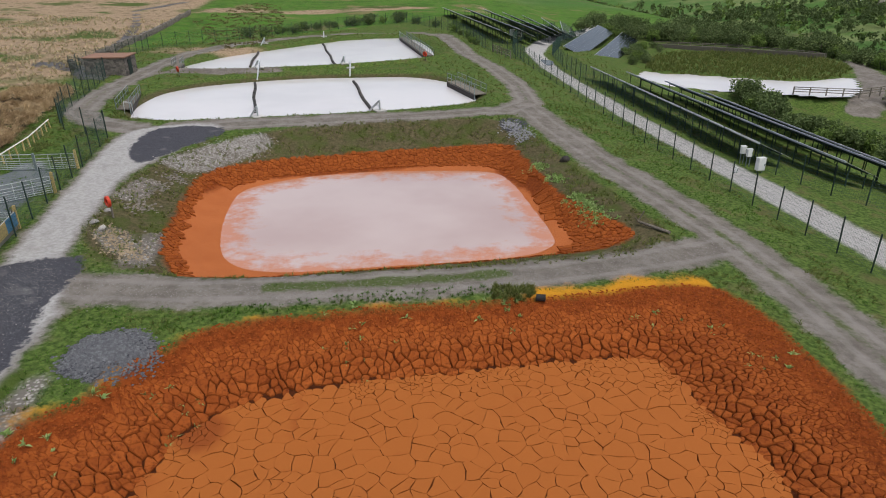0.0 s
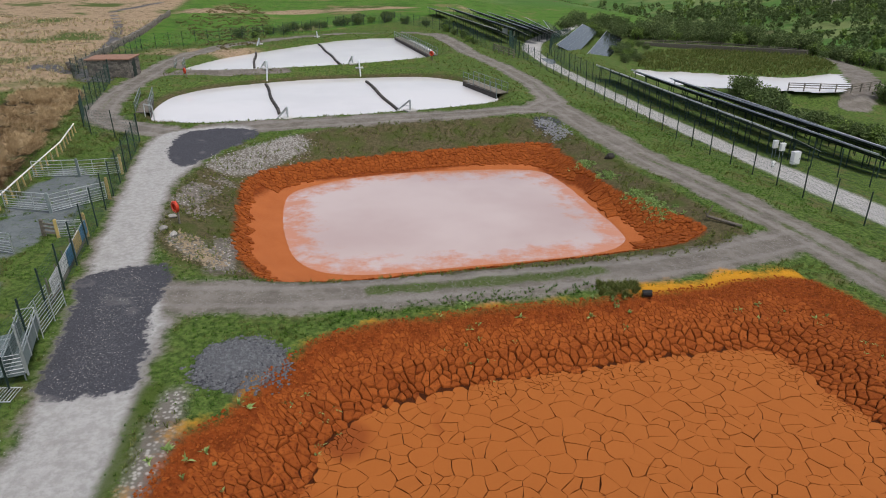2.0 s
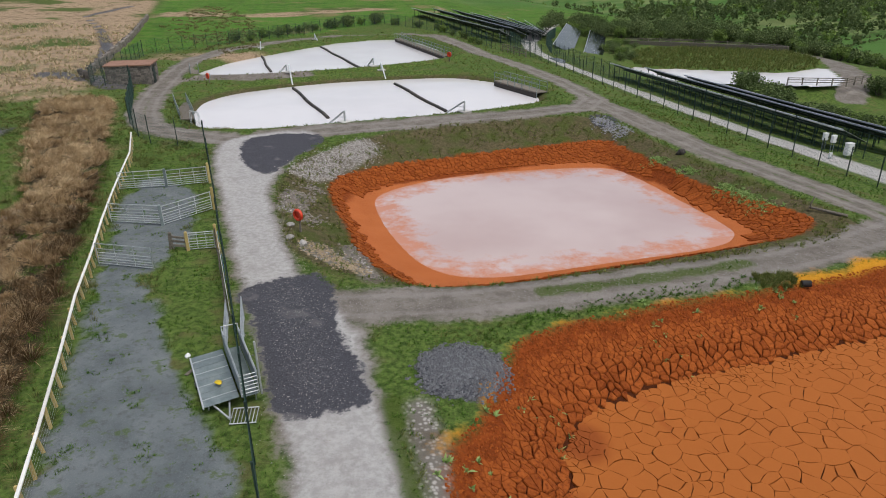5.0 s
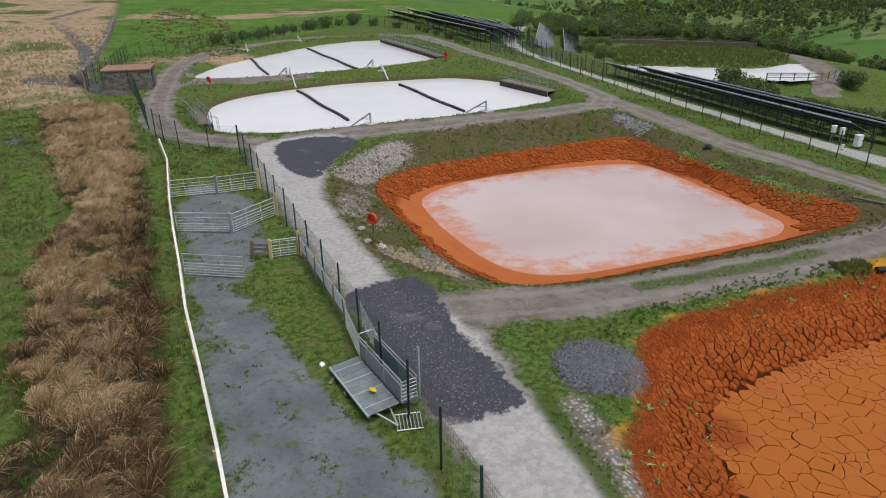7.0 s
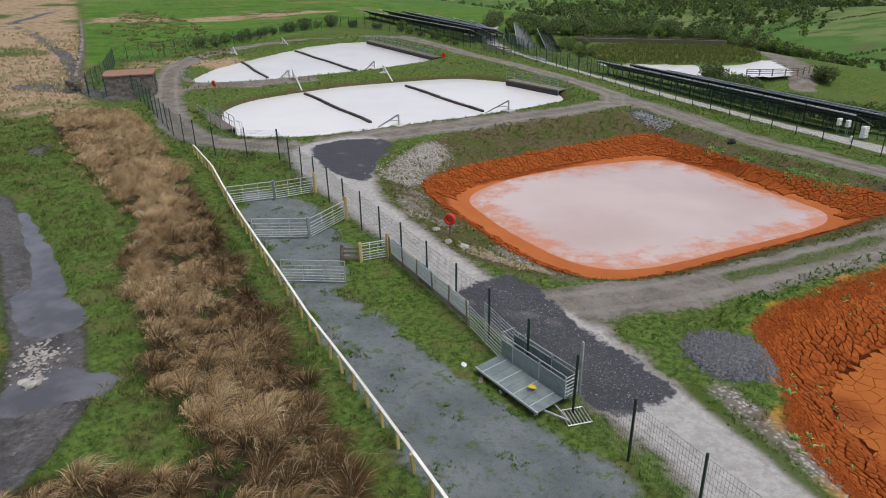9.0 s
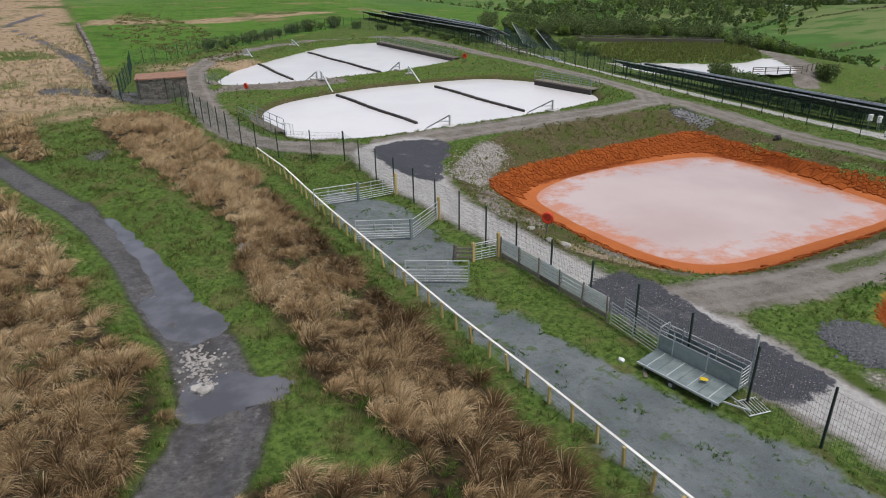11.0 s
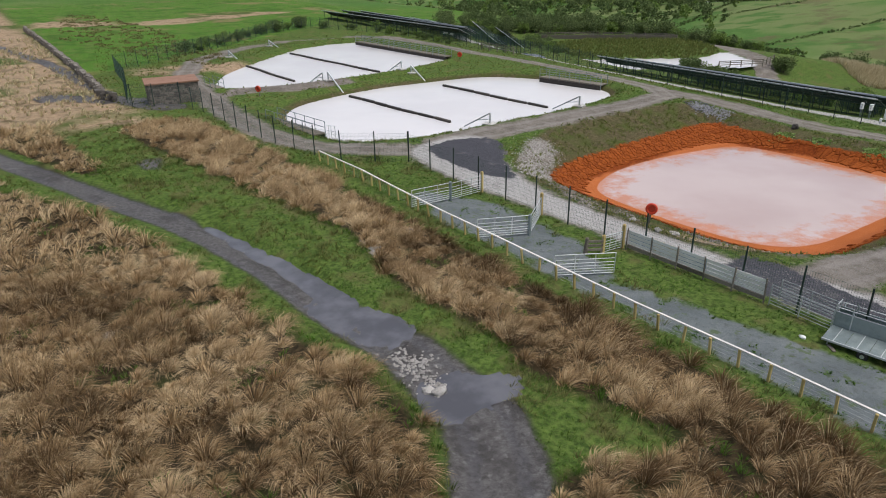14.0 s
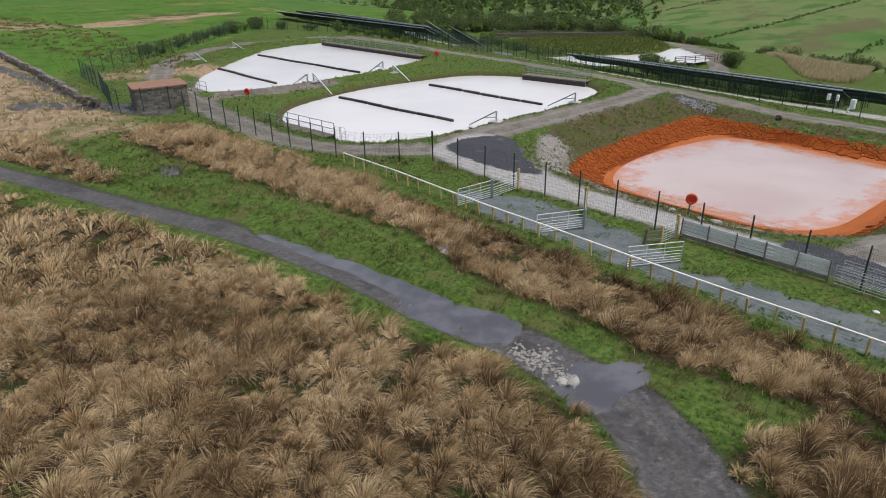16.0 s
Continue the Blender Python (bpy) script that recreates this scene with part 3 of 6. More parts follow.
def height(x, y):
    x, y = np.asarray(x, float), np.asarray(y, float)
    z = lie(x, y)
    rough = smooth(-28, -40, x) * 0.19 + 0.05
    rough = rough * np.clip(along(x, y, PEAT) - 1.0, 0, 1)
    z = z + lumps(x, y) * rough
    d = along(x, y, PEAT)
    z = z - 0.14 * (1 - smooth(0.6, 1.7, d)) - 0.05 * np.clip(1 - np.abs(d - 0.72) / 0.3, 0, 1)
    for poly in (PUDDLE_LONG, PUDDLE_LOBE, PUDDLE_WIDE):
        w = sdf(x, y, poly)
        z = np.where(w > -0.7, z + (0.235 + 0.085 * lumps(x * 3.1, y * 3.1) - z) * smooth(-0.7, 0.05, w), z)
    z = z - 2.6 * smooth(37, 44, x) * (1 - smooth(86, 100, y)) * (1 - smooth(58, 84, x))
    z = z - 3.8 * smooth(60, 74, x) * (1 - smooth(86, 98, y)) * (1 - smooth(86, 98, x))
    # the dry pond
    r, f = sdf(x, y, DRY_RIM), sdf(x, y, DRY_FLOOR)
    t = np.where(f >= 0, 1.0, np.clip(r / (np.abs(r) + np.abs(f) + 1e-6), 0, 1))
    drop = np.interp(t, [0, 0.12, 0.45, 0.7, 0.9, 1], [0, 0.06, 0.5, 0.66, 0.93, 1])
    z = np.where(r > 0, z + (Z_DRY - 0.06 - z) * drop, z)
    # the ochre pond
    r, q, w = sdf(x, y, PINK_RIM), sdf(x, y, PINK_MUD), sdf(x, y, PINK_WATER)
    t = np.clip(r / (np.abs(r) + np.abs(q) + 1e-6), 0, 1)
    s = np.clip(q / (np.abs(q) + np.abs(w) + 1e-6), 0, 1)
    inner = np.interp(s, [0, 0.35, 0.6, 0.9, 1], [-1.45, -1.9, -2.25, -2.36, -2.43])
    inner = np.where(w > 0, -2.43 - 0.08 * np.clip(w, 0, 3), inner)
    bank = z + (-1.45 - z) * np.interp(t, [0, 0.15, 1], [0, 0.06, 1])
    z = np.where(q > 0, inner, np.where(r > 0, bank + lumps(x * 2, y * 2) * 0.10 * np.clip(r, 0, 1), z))
    # the milky ponds
    for poly, level in ((NEAR_WATER, Z_NEAR), (FAR_WATER, Z_FAR)):
        w = sdf(x, y, poly)
        shore = np.interp(-w, [-3, -0.5, 0, 0.35, 1.7, 3.2, 4.5], [level - 1.2, level - 0.4, level - 0.02, level + 0.25, level + 0.72, level + 0.68, 9])
        z = np.where(w > -3.2, np.where(w > -2.2, shore, z + (shore - z) * smooth(-3.2, -2.2, w)), z)
    # the reed ponds far off
    w, i = sdf(x, y, REED_POND), sdf(x, y, REED_ISLE)
    z = np.where(w > -3, z + (Z_REED - 0.4 - z) * smooth(-1.4, 0.6, w), z)
    z = np.where(i > -1, z + (Z_REED + 0.25 - z) * smooth(-1, 1, i), z)
    # the chippings heap beside the dry pond
    z = z + 0.22 * np.clip(1 - ((x + 11.7) / 1.9) ** 2 - ((y - 20.9) / 1.9) ** 2, 0, 1)
    return z


def spread(lo, hi, step, reach, grow):
    mid = np.arange(lo, hi + step / 2, step)
    out, d = [], step
    while sum(out) < reach:
        d *= grow
        out.append(d)
    far = np.cumsum(out)
    return np.concatenate([(lo - far)[::-1], mid, hi + far])


GRID = []


def ground_z(x, y):
    """The ground's height as built."""
    xs, ys, Z = GRID
    x, y = np.asarray(x, float), np.asarray(y, float)
    i = np.clip(np.searchsorted(xs, x) - 1, 0, len(xs) - 2)
    j = np.clip(np.searchsorted(ys, y) - 1, 0, len(ys) - 2)
    u, v = (x - xs[i]) / (xs[i + 1] - xs[i]), (y - ys[j]) / (ys[j + 1] - ys[j])
    return (Z[j, i] * (1 - u) + Z[j, i + 1] * u) * (1 - v) + (Z[j + 1, i] * (1 - u) + Z[j + 1, i + 1] * u) * v


def at_ground(x, y):
    return float(ground_z(x, y))


def rush_field(x, y):
    """How far inside the rush beds a place lies."""
    inside = np.maximum.reduce([sdf(x, y, RUSH_MOOR), sdf(x, y, RUSH_STRIP), sdf(x, y, RUSH_BEYOND)])
    return np.where((y < 90) & (along(x, y, PEAT) > 1.3), inside, -20)


def build_ground():
    xs = spread(-54, 30, 0.27, 3300, 1.085)
    ys = spread(12, 86, 0.27, 3300, 1.085)
    X, Y = np.meshgrid(xs, ys)
    x, y = X.ravel(), Y.ravel()
    z = height(x, y)
    GRID.extend([xs, ys, z.reshape(X.shape)])
    nx, ny = len(xs), len(ys)
    i = np.arange(nx * ny).reshape(ny, nx)
    quads = np.stack([i[:-1, :-1], i[:-1, 1:], i[1:, 1:], i[1:, :-1]], -1).reshape(-1, 4)
    me = np_mesh("ground", np.stack([x, y, z], 1), [quads])
    near = (np.abs(x) < 400) & (y < 500)

    def put(name, values):
        a = me.attributes.new(name, "FLOAT", "POINT")
        a.data.foreach_set("value", np.asarray(values, np.float32))

    track = np.maximum.reduce([1.5 - along(x, y, LOOP), 1.2 - along(x, y, HUT_TRACK), 1.55 - along(x, y, CAUSEWAY), 1.9 - along(x, y, EAST_TRACK), 2.2 - along(x, y, EAST_ROAD), sdf(x, y, ROAD)])
    gully = 1.9 - along(x, y, [(-50, 88), (-43, 84), (-40, 79)])
    put("track", np.where(near, track, -50))
    put("pale_road", np.maximum(sdf(x, y, ROAD) - 0.3 - 0.35 * np.clip(1 - np.hypot(x + 15.5, y - 26.5) / 2.6, 0, 1), 1.55 - along(x, y, SERVICE)))
    put("verge", np.maximum.reduce([0.42 - along(x, y, [(-7, 26.6), (-2, 27.1), (4, 28.2)]), 0.3 - along(x, y, LOOP[1:18]) - 0.35, 0.1 - along(x, y, EAST_TRACK[2:]), 0.42 - along(x, y, [(-14.3, 19.4), (-14.2, 17.8), (-14.0, 16.5), (-13.9, 15.0), (-13.8, 9)]) ]))
    put("dark", np.maximum.reduce([sdf(x, y, PATCH_NEAR), sdf(x, y, PATCH_FAR), 1.3 - np.hypot(x - 7.5, y - 56.5), 1.75 - np.hypot(x + 11.7, y - 20.9)]))
    put("pen", sdf(x, y, PEN) - 0.5 * np.clip(patchy(x, y, 1.3) - 0.9, 0, 1) - 0.8 * smooth(40, 45, y))
    lines = [along(x, y, LOOP), along(x, y, CAUSEWAY), along(x, y, EAST_TRACK), along(x, y, SERVICE)]
    put("rut", np.where(near, 0.3 - np.min([np.abs(d - 0.8) for d in lines], 0), -5))
    put("peat_rut", 0.3 - np.abs(along(x, y, PEAT) - 0.72))
    rq = np.maximum(sdf(x, y, DRY_RIM), sdf(x, y, PINK_MUD))
    put("mud", rq - 0.35 * (sdf(x, y, DRY_RIM) > -1))
    back = smooth(40, 50, y) + smooth(7, 9.5, x)
    # mask for the painted crack shade, well inside the dry pond's rim
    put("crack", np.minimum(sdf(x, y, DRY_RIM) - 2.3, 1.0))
    put("smooth_mud", np.where(sdf(x, y, PINK_MUD) > 0, sdf(x, y, PINK_MUD) - 0.5 - 1.9 * np.clip(back, 0, 1), -9))
    yel = 0.5 - np.abs(sdf(x, y, DRY_RIM) - 0.15) - 0.3 * smooth(13.5, 15, x) - 0.22 * np.sin(x * 1.9 + 2 * np.sin(y * 1.3))
    yel = np.where((x > 5) & (y > 25) & (x < 14), yel + 0.05, np.where(x > 4, yel - 0.8, np.where(y < 20.5, yel - 0.6, yel - 0.8)))
    put("yellow", yel)
    put("bank", np.maximum(sdf(x, y, PINK_RIM), np.minimum(0.55 - np.abs(sdf(x, y, NEAR_WATER) + 0.1), 0.4)))
    put("rubble", np.maximum.reduce([1.2 - along(x, y, [(-18.4, 46.8), (-16.4, 49.6), (-14, 52.2)]), 0.7 - along(x, y, [(-19, 39), (-18.7, 42)]), 0.9 - along(x, y, [(-15.6, 31.2), (-17.2, 33.2)]), 0.6 - along(x, y, [(-14.4, 29), (-15.4, 34)]), 0.5 - along(x, y, [(-13.5, 19.0), (-13.4, 17.7), (-13.3, 16.4), (-13.2, 14.8), (-13.1, 9)])]))
    put("peat_track", np.maximum.reduce([0.75 - np.hypot(x + 42.9, (y - 58.2) * 0.5), 0.6 - np.hypot(x + 38.2, (y - 54.0) * 0.6), np.interp(y, [22, 30, 42, 60], [1.5, 1.2, 0.95, 0.9]) - along(x, y, PEAT), gully, 1.3 - along(x, y, [(-46, 92), (-52, 116), (-61, 142), (-72, 168), (-70, 200)]) - 0.4]))
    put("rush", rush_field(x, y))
    put("pale_moor", np.maximum.reduce([np.minimum(-46 - x - (y - 95) * 0.18, y - 72), 3.0 - np.hypot((x + 34) * 0.4, y - 104 + 0 * x) + 1.0 - 9 * (y < 98), np.minimum(4 - np.abs(y - 190 - x * 0.35) + 6 * patchy(x, y, 0.09), 60 - np.abs(x + 45))]))
    put("lush", np.minimum.reduce([y - 151 - 1.16 * np.minimum(x + 5.7, 0) - 20 * smooth(-4, 6, x), x + 46 + (y - 87) * 0.155, 60 + 0.3 * (y - 170) - x, np.full(x.shape, 40.0)]))
    put("distance", np.maximum(np.hypot(x - 20, y - 60) - 200, x - 120))
    me.shade_smooth()
    return part("ground", me, M_GROUND)


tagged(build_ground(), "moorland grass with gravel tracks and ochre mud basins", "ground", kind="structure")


def sheet_of_water(name, poly, z, material, label, fine=1.0, margin=1.0):
    xs = np.arange(poly[:, 0].min() - 1, poly[:, 0].max() + 1, fine)
    ys = np.arange(poly[:, 1].min() - 1, poly[:, 1].max() + 1, fine)
    X, Y = np.meshgrid(xs, ys)
    d = sdf(X, Y, poly)
    i = np.arange(X.size).reshape(X.shape)
    q = np.stack([i[:-1, :-1], i[:-1, 1:], i[1:, 1:], i[1:, :-1]], -1).reshape(-1, 4)
    q = q[(d.ravel()[q] > -margin).all(1)]
    me = np_mesh(name, np.stack([X.ravel(), Y.ravel(), np.full(X.size, z)], 1), [q])
    a = me.attributes.new("shore", "FLOAT", "POINT")
    a.data.foreach_set("value", d.ravel().astype(np.float32))
    return tagged(part(name, me, material), label, "pond water", kind="structure")


sheet_of_water("water_1", PINK_WATER, Z_PINK, M_PINK_WATER, "still pinkish ochre-clouded pond water", 0.5)
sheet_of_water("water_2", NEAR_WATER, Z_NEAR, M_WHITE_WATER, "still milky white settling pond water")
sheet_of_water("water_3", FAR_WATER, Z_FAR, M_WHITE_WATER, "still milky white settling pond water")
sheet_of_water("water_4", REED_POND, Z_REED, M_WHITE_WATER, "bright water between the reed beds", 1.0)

# ---- fences ----


def points_along(line, step):
    """Places every step metres along a line, with both its ends."""
    p = np.array(line, float)
    seg = np.hypot(*(p[1:] - p[:-1]).T)
    s = np.concatenate([[0], np.cumsum(seg)])
    n = max(1, round(s[-1] / step))
    at = np.linspace(0, s[-1], n + 1)
    return list(zip(np.interp(at, s, p[:, 0]), np.interp(at, s, p[:, 1])))


def span(a, b, length):
    """The pose that lays a span of that length, made along x, from a to b with its uprights upright."""
    a, b = Vector(a), Vector(b)
    x = (b - a) / length
    y = Vector((0, 0, 1)).cross(x).normalized()
    m = Matrix((x, y, Vector((0, 0, 1)))).transposed().to_4x4()
    m.translation = a
    return m


def shared(name, me, parent, m):
    ob = new(name, me)
    ob.parent = parent
    ob.matrix_basis = m
    return ob


def mesh_of(name, bm, material):
    me = bpy.data.meshes.new(name)
    bm.to_mesh(me)
    bm.free()
    me.materials.append(material)
    return me


def wire_mesh(length, high, every, rows, r):
    """Welded wires: flat three-sided wires, in one mesh."""
    bm = B()
    for x in np.arange(every / 2, length, every):
        rod(bm, (x, 0, 0.05), (x, 0, high), r, 3)
    for z in np.linspace(0.06, high, rows):
        rod(bm, (0, 0.006, z), (length, 0.006, z), r * 1.15, 3)
    return bm


POST = mesh_of("post", box(B(), (0.065, 0.065, 2.35), pose(0, 0, 1.075), 0.006), M_GREEN_STEEL)
CORNER = mesh_of("corner_post", box(B(), (0.13, 0.13, 2.55), pose(0, 0, 1.15), 0.01), M_GREEN_STEEL)
PANEL = mesh_of("mesh_panel", wire_mesh(2.5, 2.1, 0.10, 10, 0.0036), M_WIRE)
PANEL_FAR = mesh_of("mesh_panel", wire_mesh(2.5, 2.1, 0.16, 9, 0.006), M_WIRE)


def security_fence(line, label, far=False, corners=()):
    f = thing("security_fence", label, "fence", "security fences")
    pts = [(x, y, at_ground(x, y)) for x, y in points_along(line, 2.5)]
    for i, p in enumerate(pts):
        shared("post", CORNER if i in corners else POST, f, pose(*p, 0.6 * math.sin(i * 2.1), 0.7 * math.cos(i * 1.7), 8))
    for a, b in zip(pts[:-1], pts[1:]):
        shared("mesh_panel", PANEL_FAR if far else PANEL, f, span(a, b, 2.5))
    return f


security_fence(FENCE_WEST, "tall dark green welded mesh fence beside the road", corners=(18,))
security_fence([(-25.9, 51.9), (-30.4, 53.9), (-31.9, 56.1), (-33.6, 60.4), (-35, 66), (-36.3, 71.5), (-37.6, 76.5), (-38.6, 79.3)], "tall dark green welded mesh fence along the pond track")
security_fence([(-38.6, 79.3), (-41.9, 78.6), (-43.4, 80.5), (-43, 92), (-43.8, 105)], "dark green mesh fence bending round the stone hut", True)
security_fence([(-43.8, 105), (-38, 113), (-29.6, 124.5), (-15.3, 144), (-5.7, 149)], "dark green mesh fence in front of the pasture", True)
security_fence([(24, 28), (23.4, 32.1), (22.4, 37), (21.4, 42.2), (20.4, 47.1), (19.3, 52.1), (18.4, 59), (17.4, 67), (15.9, 77), (14.6, 86), (13.2, 95.5)], "dark green mesh fence beside the service road")
security_fence([(13.2, 95.5), (12.6, 104), (13.8, 116), (18, 134), (28, 158)], "dark green mesh fence at the bend of the service road", True)
security_fence([(40, 39), (29.6, 42.5), (27.4, 47.2), (25, 60), (22.6, 74), (20.4, 88), (19.6, 100), (20, 112), (24.5, 130), (35, 157)], "dark green mesh fence in front of the solar rows", True)
security_fence([(13.2, 95.5), (8.5, 107), (7, 118), (4, 132), (-2, 143), (-5.7, 149)], "dark green mesh fence round the far solar array", True)


def timber_fence(line):
    """The pen's fence: leaning softwood posts, a white top rail and strained wires."""
    f = thing("timber_fence", "pale softwood post fence with a whitewashed top rail", "fence")
    post = mesh_of("post", box(B(), (0.10, 0.09, 1.05), pose(0, 0, 0.24), 0.012), M_POST)
    pts = [(x, y, at_ground(x, y)) for x, y in points_along(line, 1.12)]
    for i, p in enumerate(pts):
        shared("post", post, f, pose(*p, 3 * math.sin(i * 1.9), 3.5 * math.cos(i * 2.7) - 3, 10 + 6 * math.sin(i)))
    tops = [Vector((x, y, z + 0.76)) for x, y, z in pts]
    for i in range(0, len(tops) - 1, 4):
        a, b = tops[i], tops[min(i + 4, len(tops) - 1)]
        part("top_rail", bar(B(), a, b, 0.10, 0.055, 0.008), M_RAIL, f, "whitewashed timber rail")
    for z in (0.12, 0.27, 0.42, 0.58):
        bm = B()
        for a, b in zip(pts[:-1], pts[1:]):
            rod(bm, (a[0] + 0.05, a[1], a[2] + z), (b[0] + 0.05, b[1], b[2] + z), 0.0025, 3)
        part("wire", bm, M_GALV, f)
    return f


timber_fence(RAIL_LINE)


def gate(a, b, label="galvanised seven-bar field gate across the sheep pen", high=1.05):
    """A tubular field gate between two feet."""
    a, b = Vector((*a, at_ground(*a) + 0.04)), Vector((*b, at_ground(*b) + 0.04))
    n = (b - a).length
    g = thing("field_gate", label, "gate", "gates of the sheep pen", at=span(a, b, n))
    for x in (0.02, n - 0.02):
        part("upright", rod(B(), (x, 0, 0), (x, 0, high), 0.025, 8), M_GALV, g)
    for z in (0.04, 0.17, 0.30, 0.44, 0.60, 0.79, high):
        part("bar", rod(B(), (0, 0, z), (n, 0, z), 0.019 if z < high else 0.024, 6), M_GALV, g)
    for x in (n * 0.34, n * 0.67):
        part("stay", bar(B(), (x, 0.02, 0.02), (x, 0.02, high), 0.008, 0.035), M_GALV, g)
    return g


gate((-27.35, 31.7), (-24.6, 30.7))
gate((-28.4, 37.2), (-25.6, 36.5))
gate((-25.5, 36.55), (-23.3, 38.75), "galvanised field gate standing ajar in the pen")
gate((-29.6, 43.0), (-26.9, 43.3))
gate((-26.8, 43.32), (-24.4, 43.85), "galvanised field gate hung on a wooden post")


def gate_post(x, y, high=1.35, mat=M_POST, label="thick square softwood gate post", lean=0):
    bm = box(B(), (0.15, 0.15, high + 0.3), pose(0, 0, high / 2 - 0.15), 0.015)
    bmesh.ops.create_cone(bm, cap_ends=True, segments=4, radius1=0.1, radius2=0.02, depth=0.05, matrix=pose(0, 0, high + 0.02, 0, 0, 45))
    p = tagged(part("gate_post", bm, mat), label, "post", "gate posts of the pen")
    p.matrix_basis = pose(x, y, at_ground(x, y), lean, lean, 12)
    return p


gate_post(-24.3, 43.9)
gate_post(-23.2, 38.85)
gate_post(-26.85, 43.32, 1.2, M_GALV_DULL, "grey steel gate post in the pen")
gate_post(-25.55, 36.5, 1.2, M_GALV_DULL, "grey steel gate post in the pen")
gate_post(-22.1, 33.05, 1.3)
gate_post(-24.4, 33.2, 0.9, M_GREY_WOOD, "short weathered grey wooden post", 4)
gate_post(-23.5, 32.9, 1.0, M_POST, "softwood post beside the short hurdle")


def timber_hurdle(a, b):
    a, b = Vector((*a, at_ground(*a))), Vector((*b, at_ground(*b)))
    n = (b - a).length
    g = thing("timber_hurdle", "low weathered grey wooden hurdle", "hurdle", at=span(a, b, n))
    for z in (0.25, 0.48, 0.7):
        part("board", box(B(), (n, 0.03, 0.13), pose(n / 2, 0, z, 1, 0.6 * z, 0), 0.006), M_GREY_WOOD, g)
    for x in (0.06, n - 0.06):
        part("stile", box(B(), (0.07, 0.05, 0.85), pose(x, 0.045, 0.42), 0.006), M_GREY_WOOD, g)


timber_hurdle((-24.35, 33.15), (-23.55, 32.85))
gate((-23.45, 32.9), (-22.2, 33.02), "short galvanised hurdle beside the sheeted fence", 0.9)


def sheeted_fence():
    """Boards faced with pale sheeting on wooden posts."""
    f = thing("sheeted_fence", "whitish horizontal sheeting on dark wooden posts", "fence")
    a, b = Vector((-22.0, 32.8, at_ground(-22, 32.8))), Vector((-20.45, 25.75, at_ground(-20.45, 25.75)))
    d = (b - a).normalized()
    side = Vector((-d.y, d.x, 0))
    n = 5
    for i in range(n + 1):
        p = a + (b - a) * i / n - side * 0.09
        part("post", box(B(), (0.06, 0.06, 1.3), Matrix.Translation(p + Vector((0, 0, 0.55))) @ pose(0, 0, 0, 2 * math.sin(i * 2), 2 * math.cos(i * 3)), 0.01), M_GREY_WOOD, f)
    for i in range(n):
        p, q = a + (b - a) * (i + 0.008) / n, a + (b - a) * (i + 0.992) / n
        for j in range(4):
            z = 0.42 + 0.19 * j
            part("sheet", bar(B(), p + Vector((0, 0, z)), q + Vector((0, 0, z + 0.006 * math.sin(3 * i + j))), 0.02, 0.168, 0.006), M_SHEET, f)
        part("kick_board", bar(B(), p + Vector((0, 0, 0.2)), q + Vector((0, 0, 0.2)), 0.03, 0.2, 0.006), M_GREY_WOOD, f, "dark rotten board")
        if i < 3:
            m = (M_BLUE, M_POST, M_BLUE)[i]
            part("back_board", bar(B(), p + side * 0.06 + Vector((0, 0, 0.7)), q + side * 0.06 + Vector((0, 0, 0.7)), 0.02, 0.7, 0.005), m, f, "painted board on the road side")


sheeted_fence()


def sheep_race():
    """Two rows of galvanised hurdles that lead from the sheeting to the crate."""
    for off, z0 in ((0.0, 0.0), (0.62, 0.1)):
        a = Vector((-20.5 + off, 25.5, 0))
        b = Vector((-20.18 + off * 1.0, 22.85, 0))
        a.z, b.z = at_ground(a.x, a.y), at_ground(b.x, b.y)
        n = (b - a).length
        g = thing("sheep_hurdle", "galvanised sheep hurdle lining a narrow race", "hurdle", "hurdles of the sheep race", at=span(a, b, n))
        for x in (0.02, n * 0.5, n - 0.02):
            part("upright", rod(B(), (x, 0, 0), (x, 0, 1.0 + z0), 0.022, 6), M_GALV, g)
        for z in (0.12, 0.26, 0.40, 0.55, 0.72, 0.86, 1.0):
            part("bar", rod(B(), (0, 0, z + z0), (n, 0, z + z0), 0.016, 6), M_GALV, g)


sheep_race()


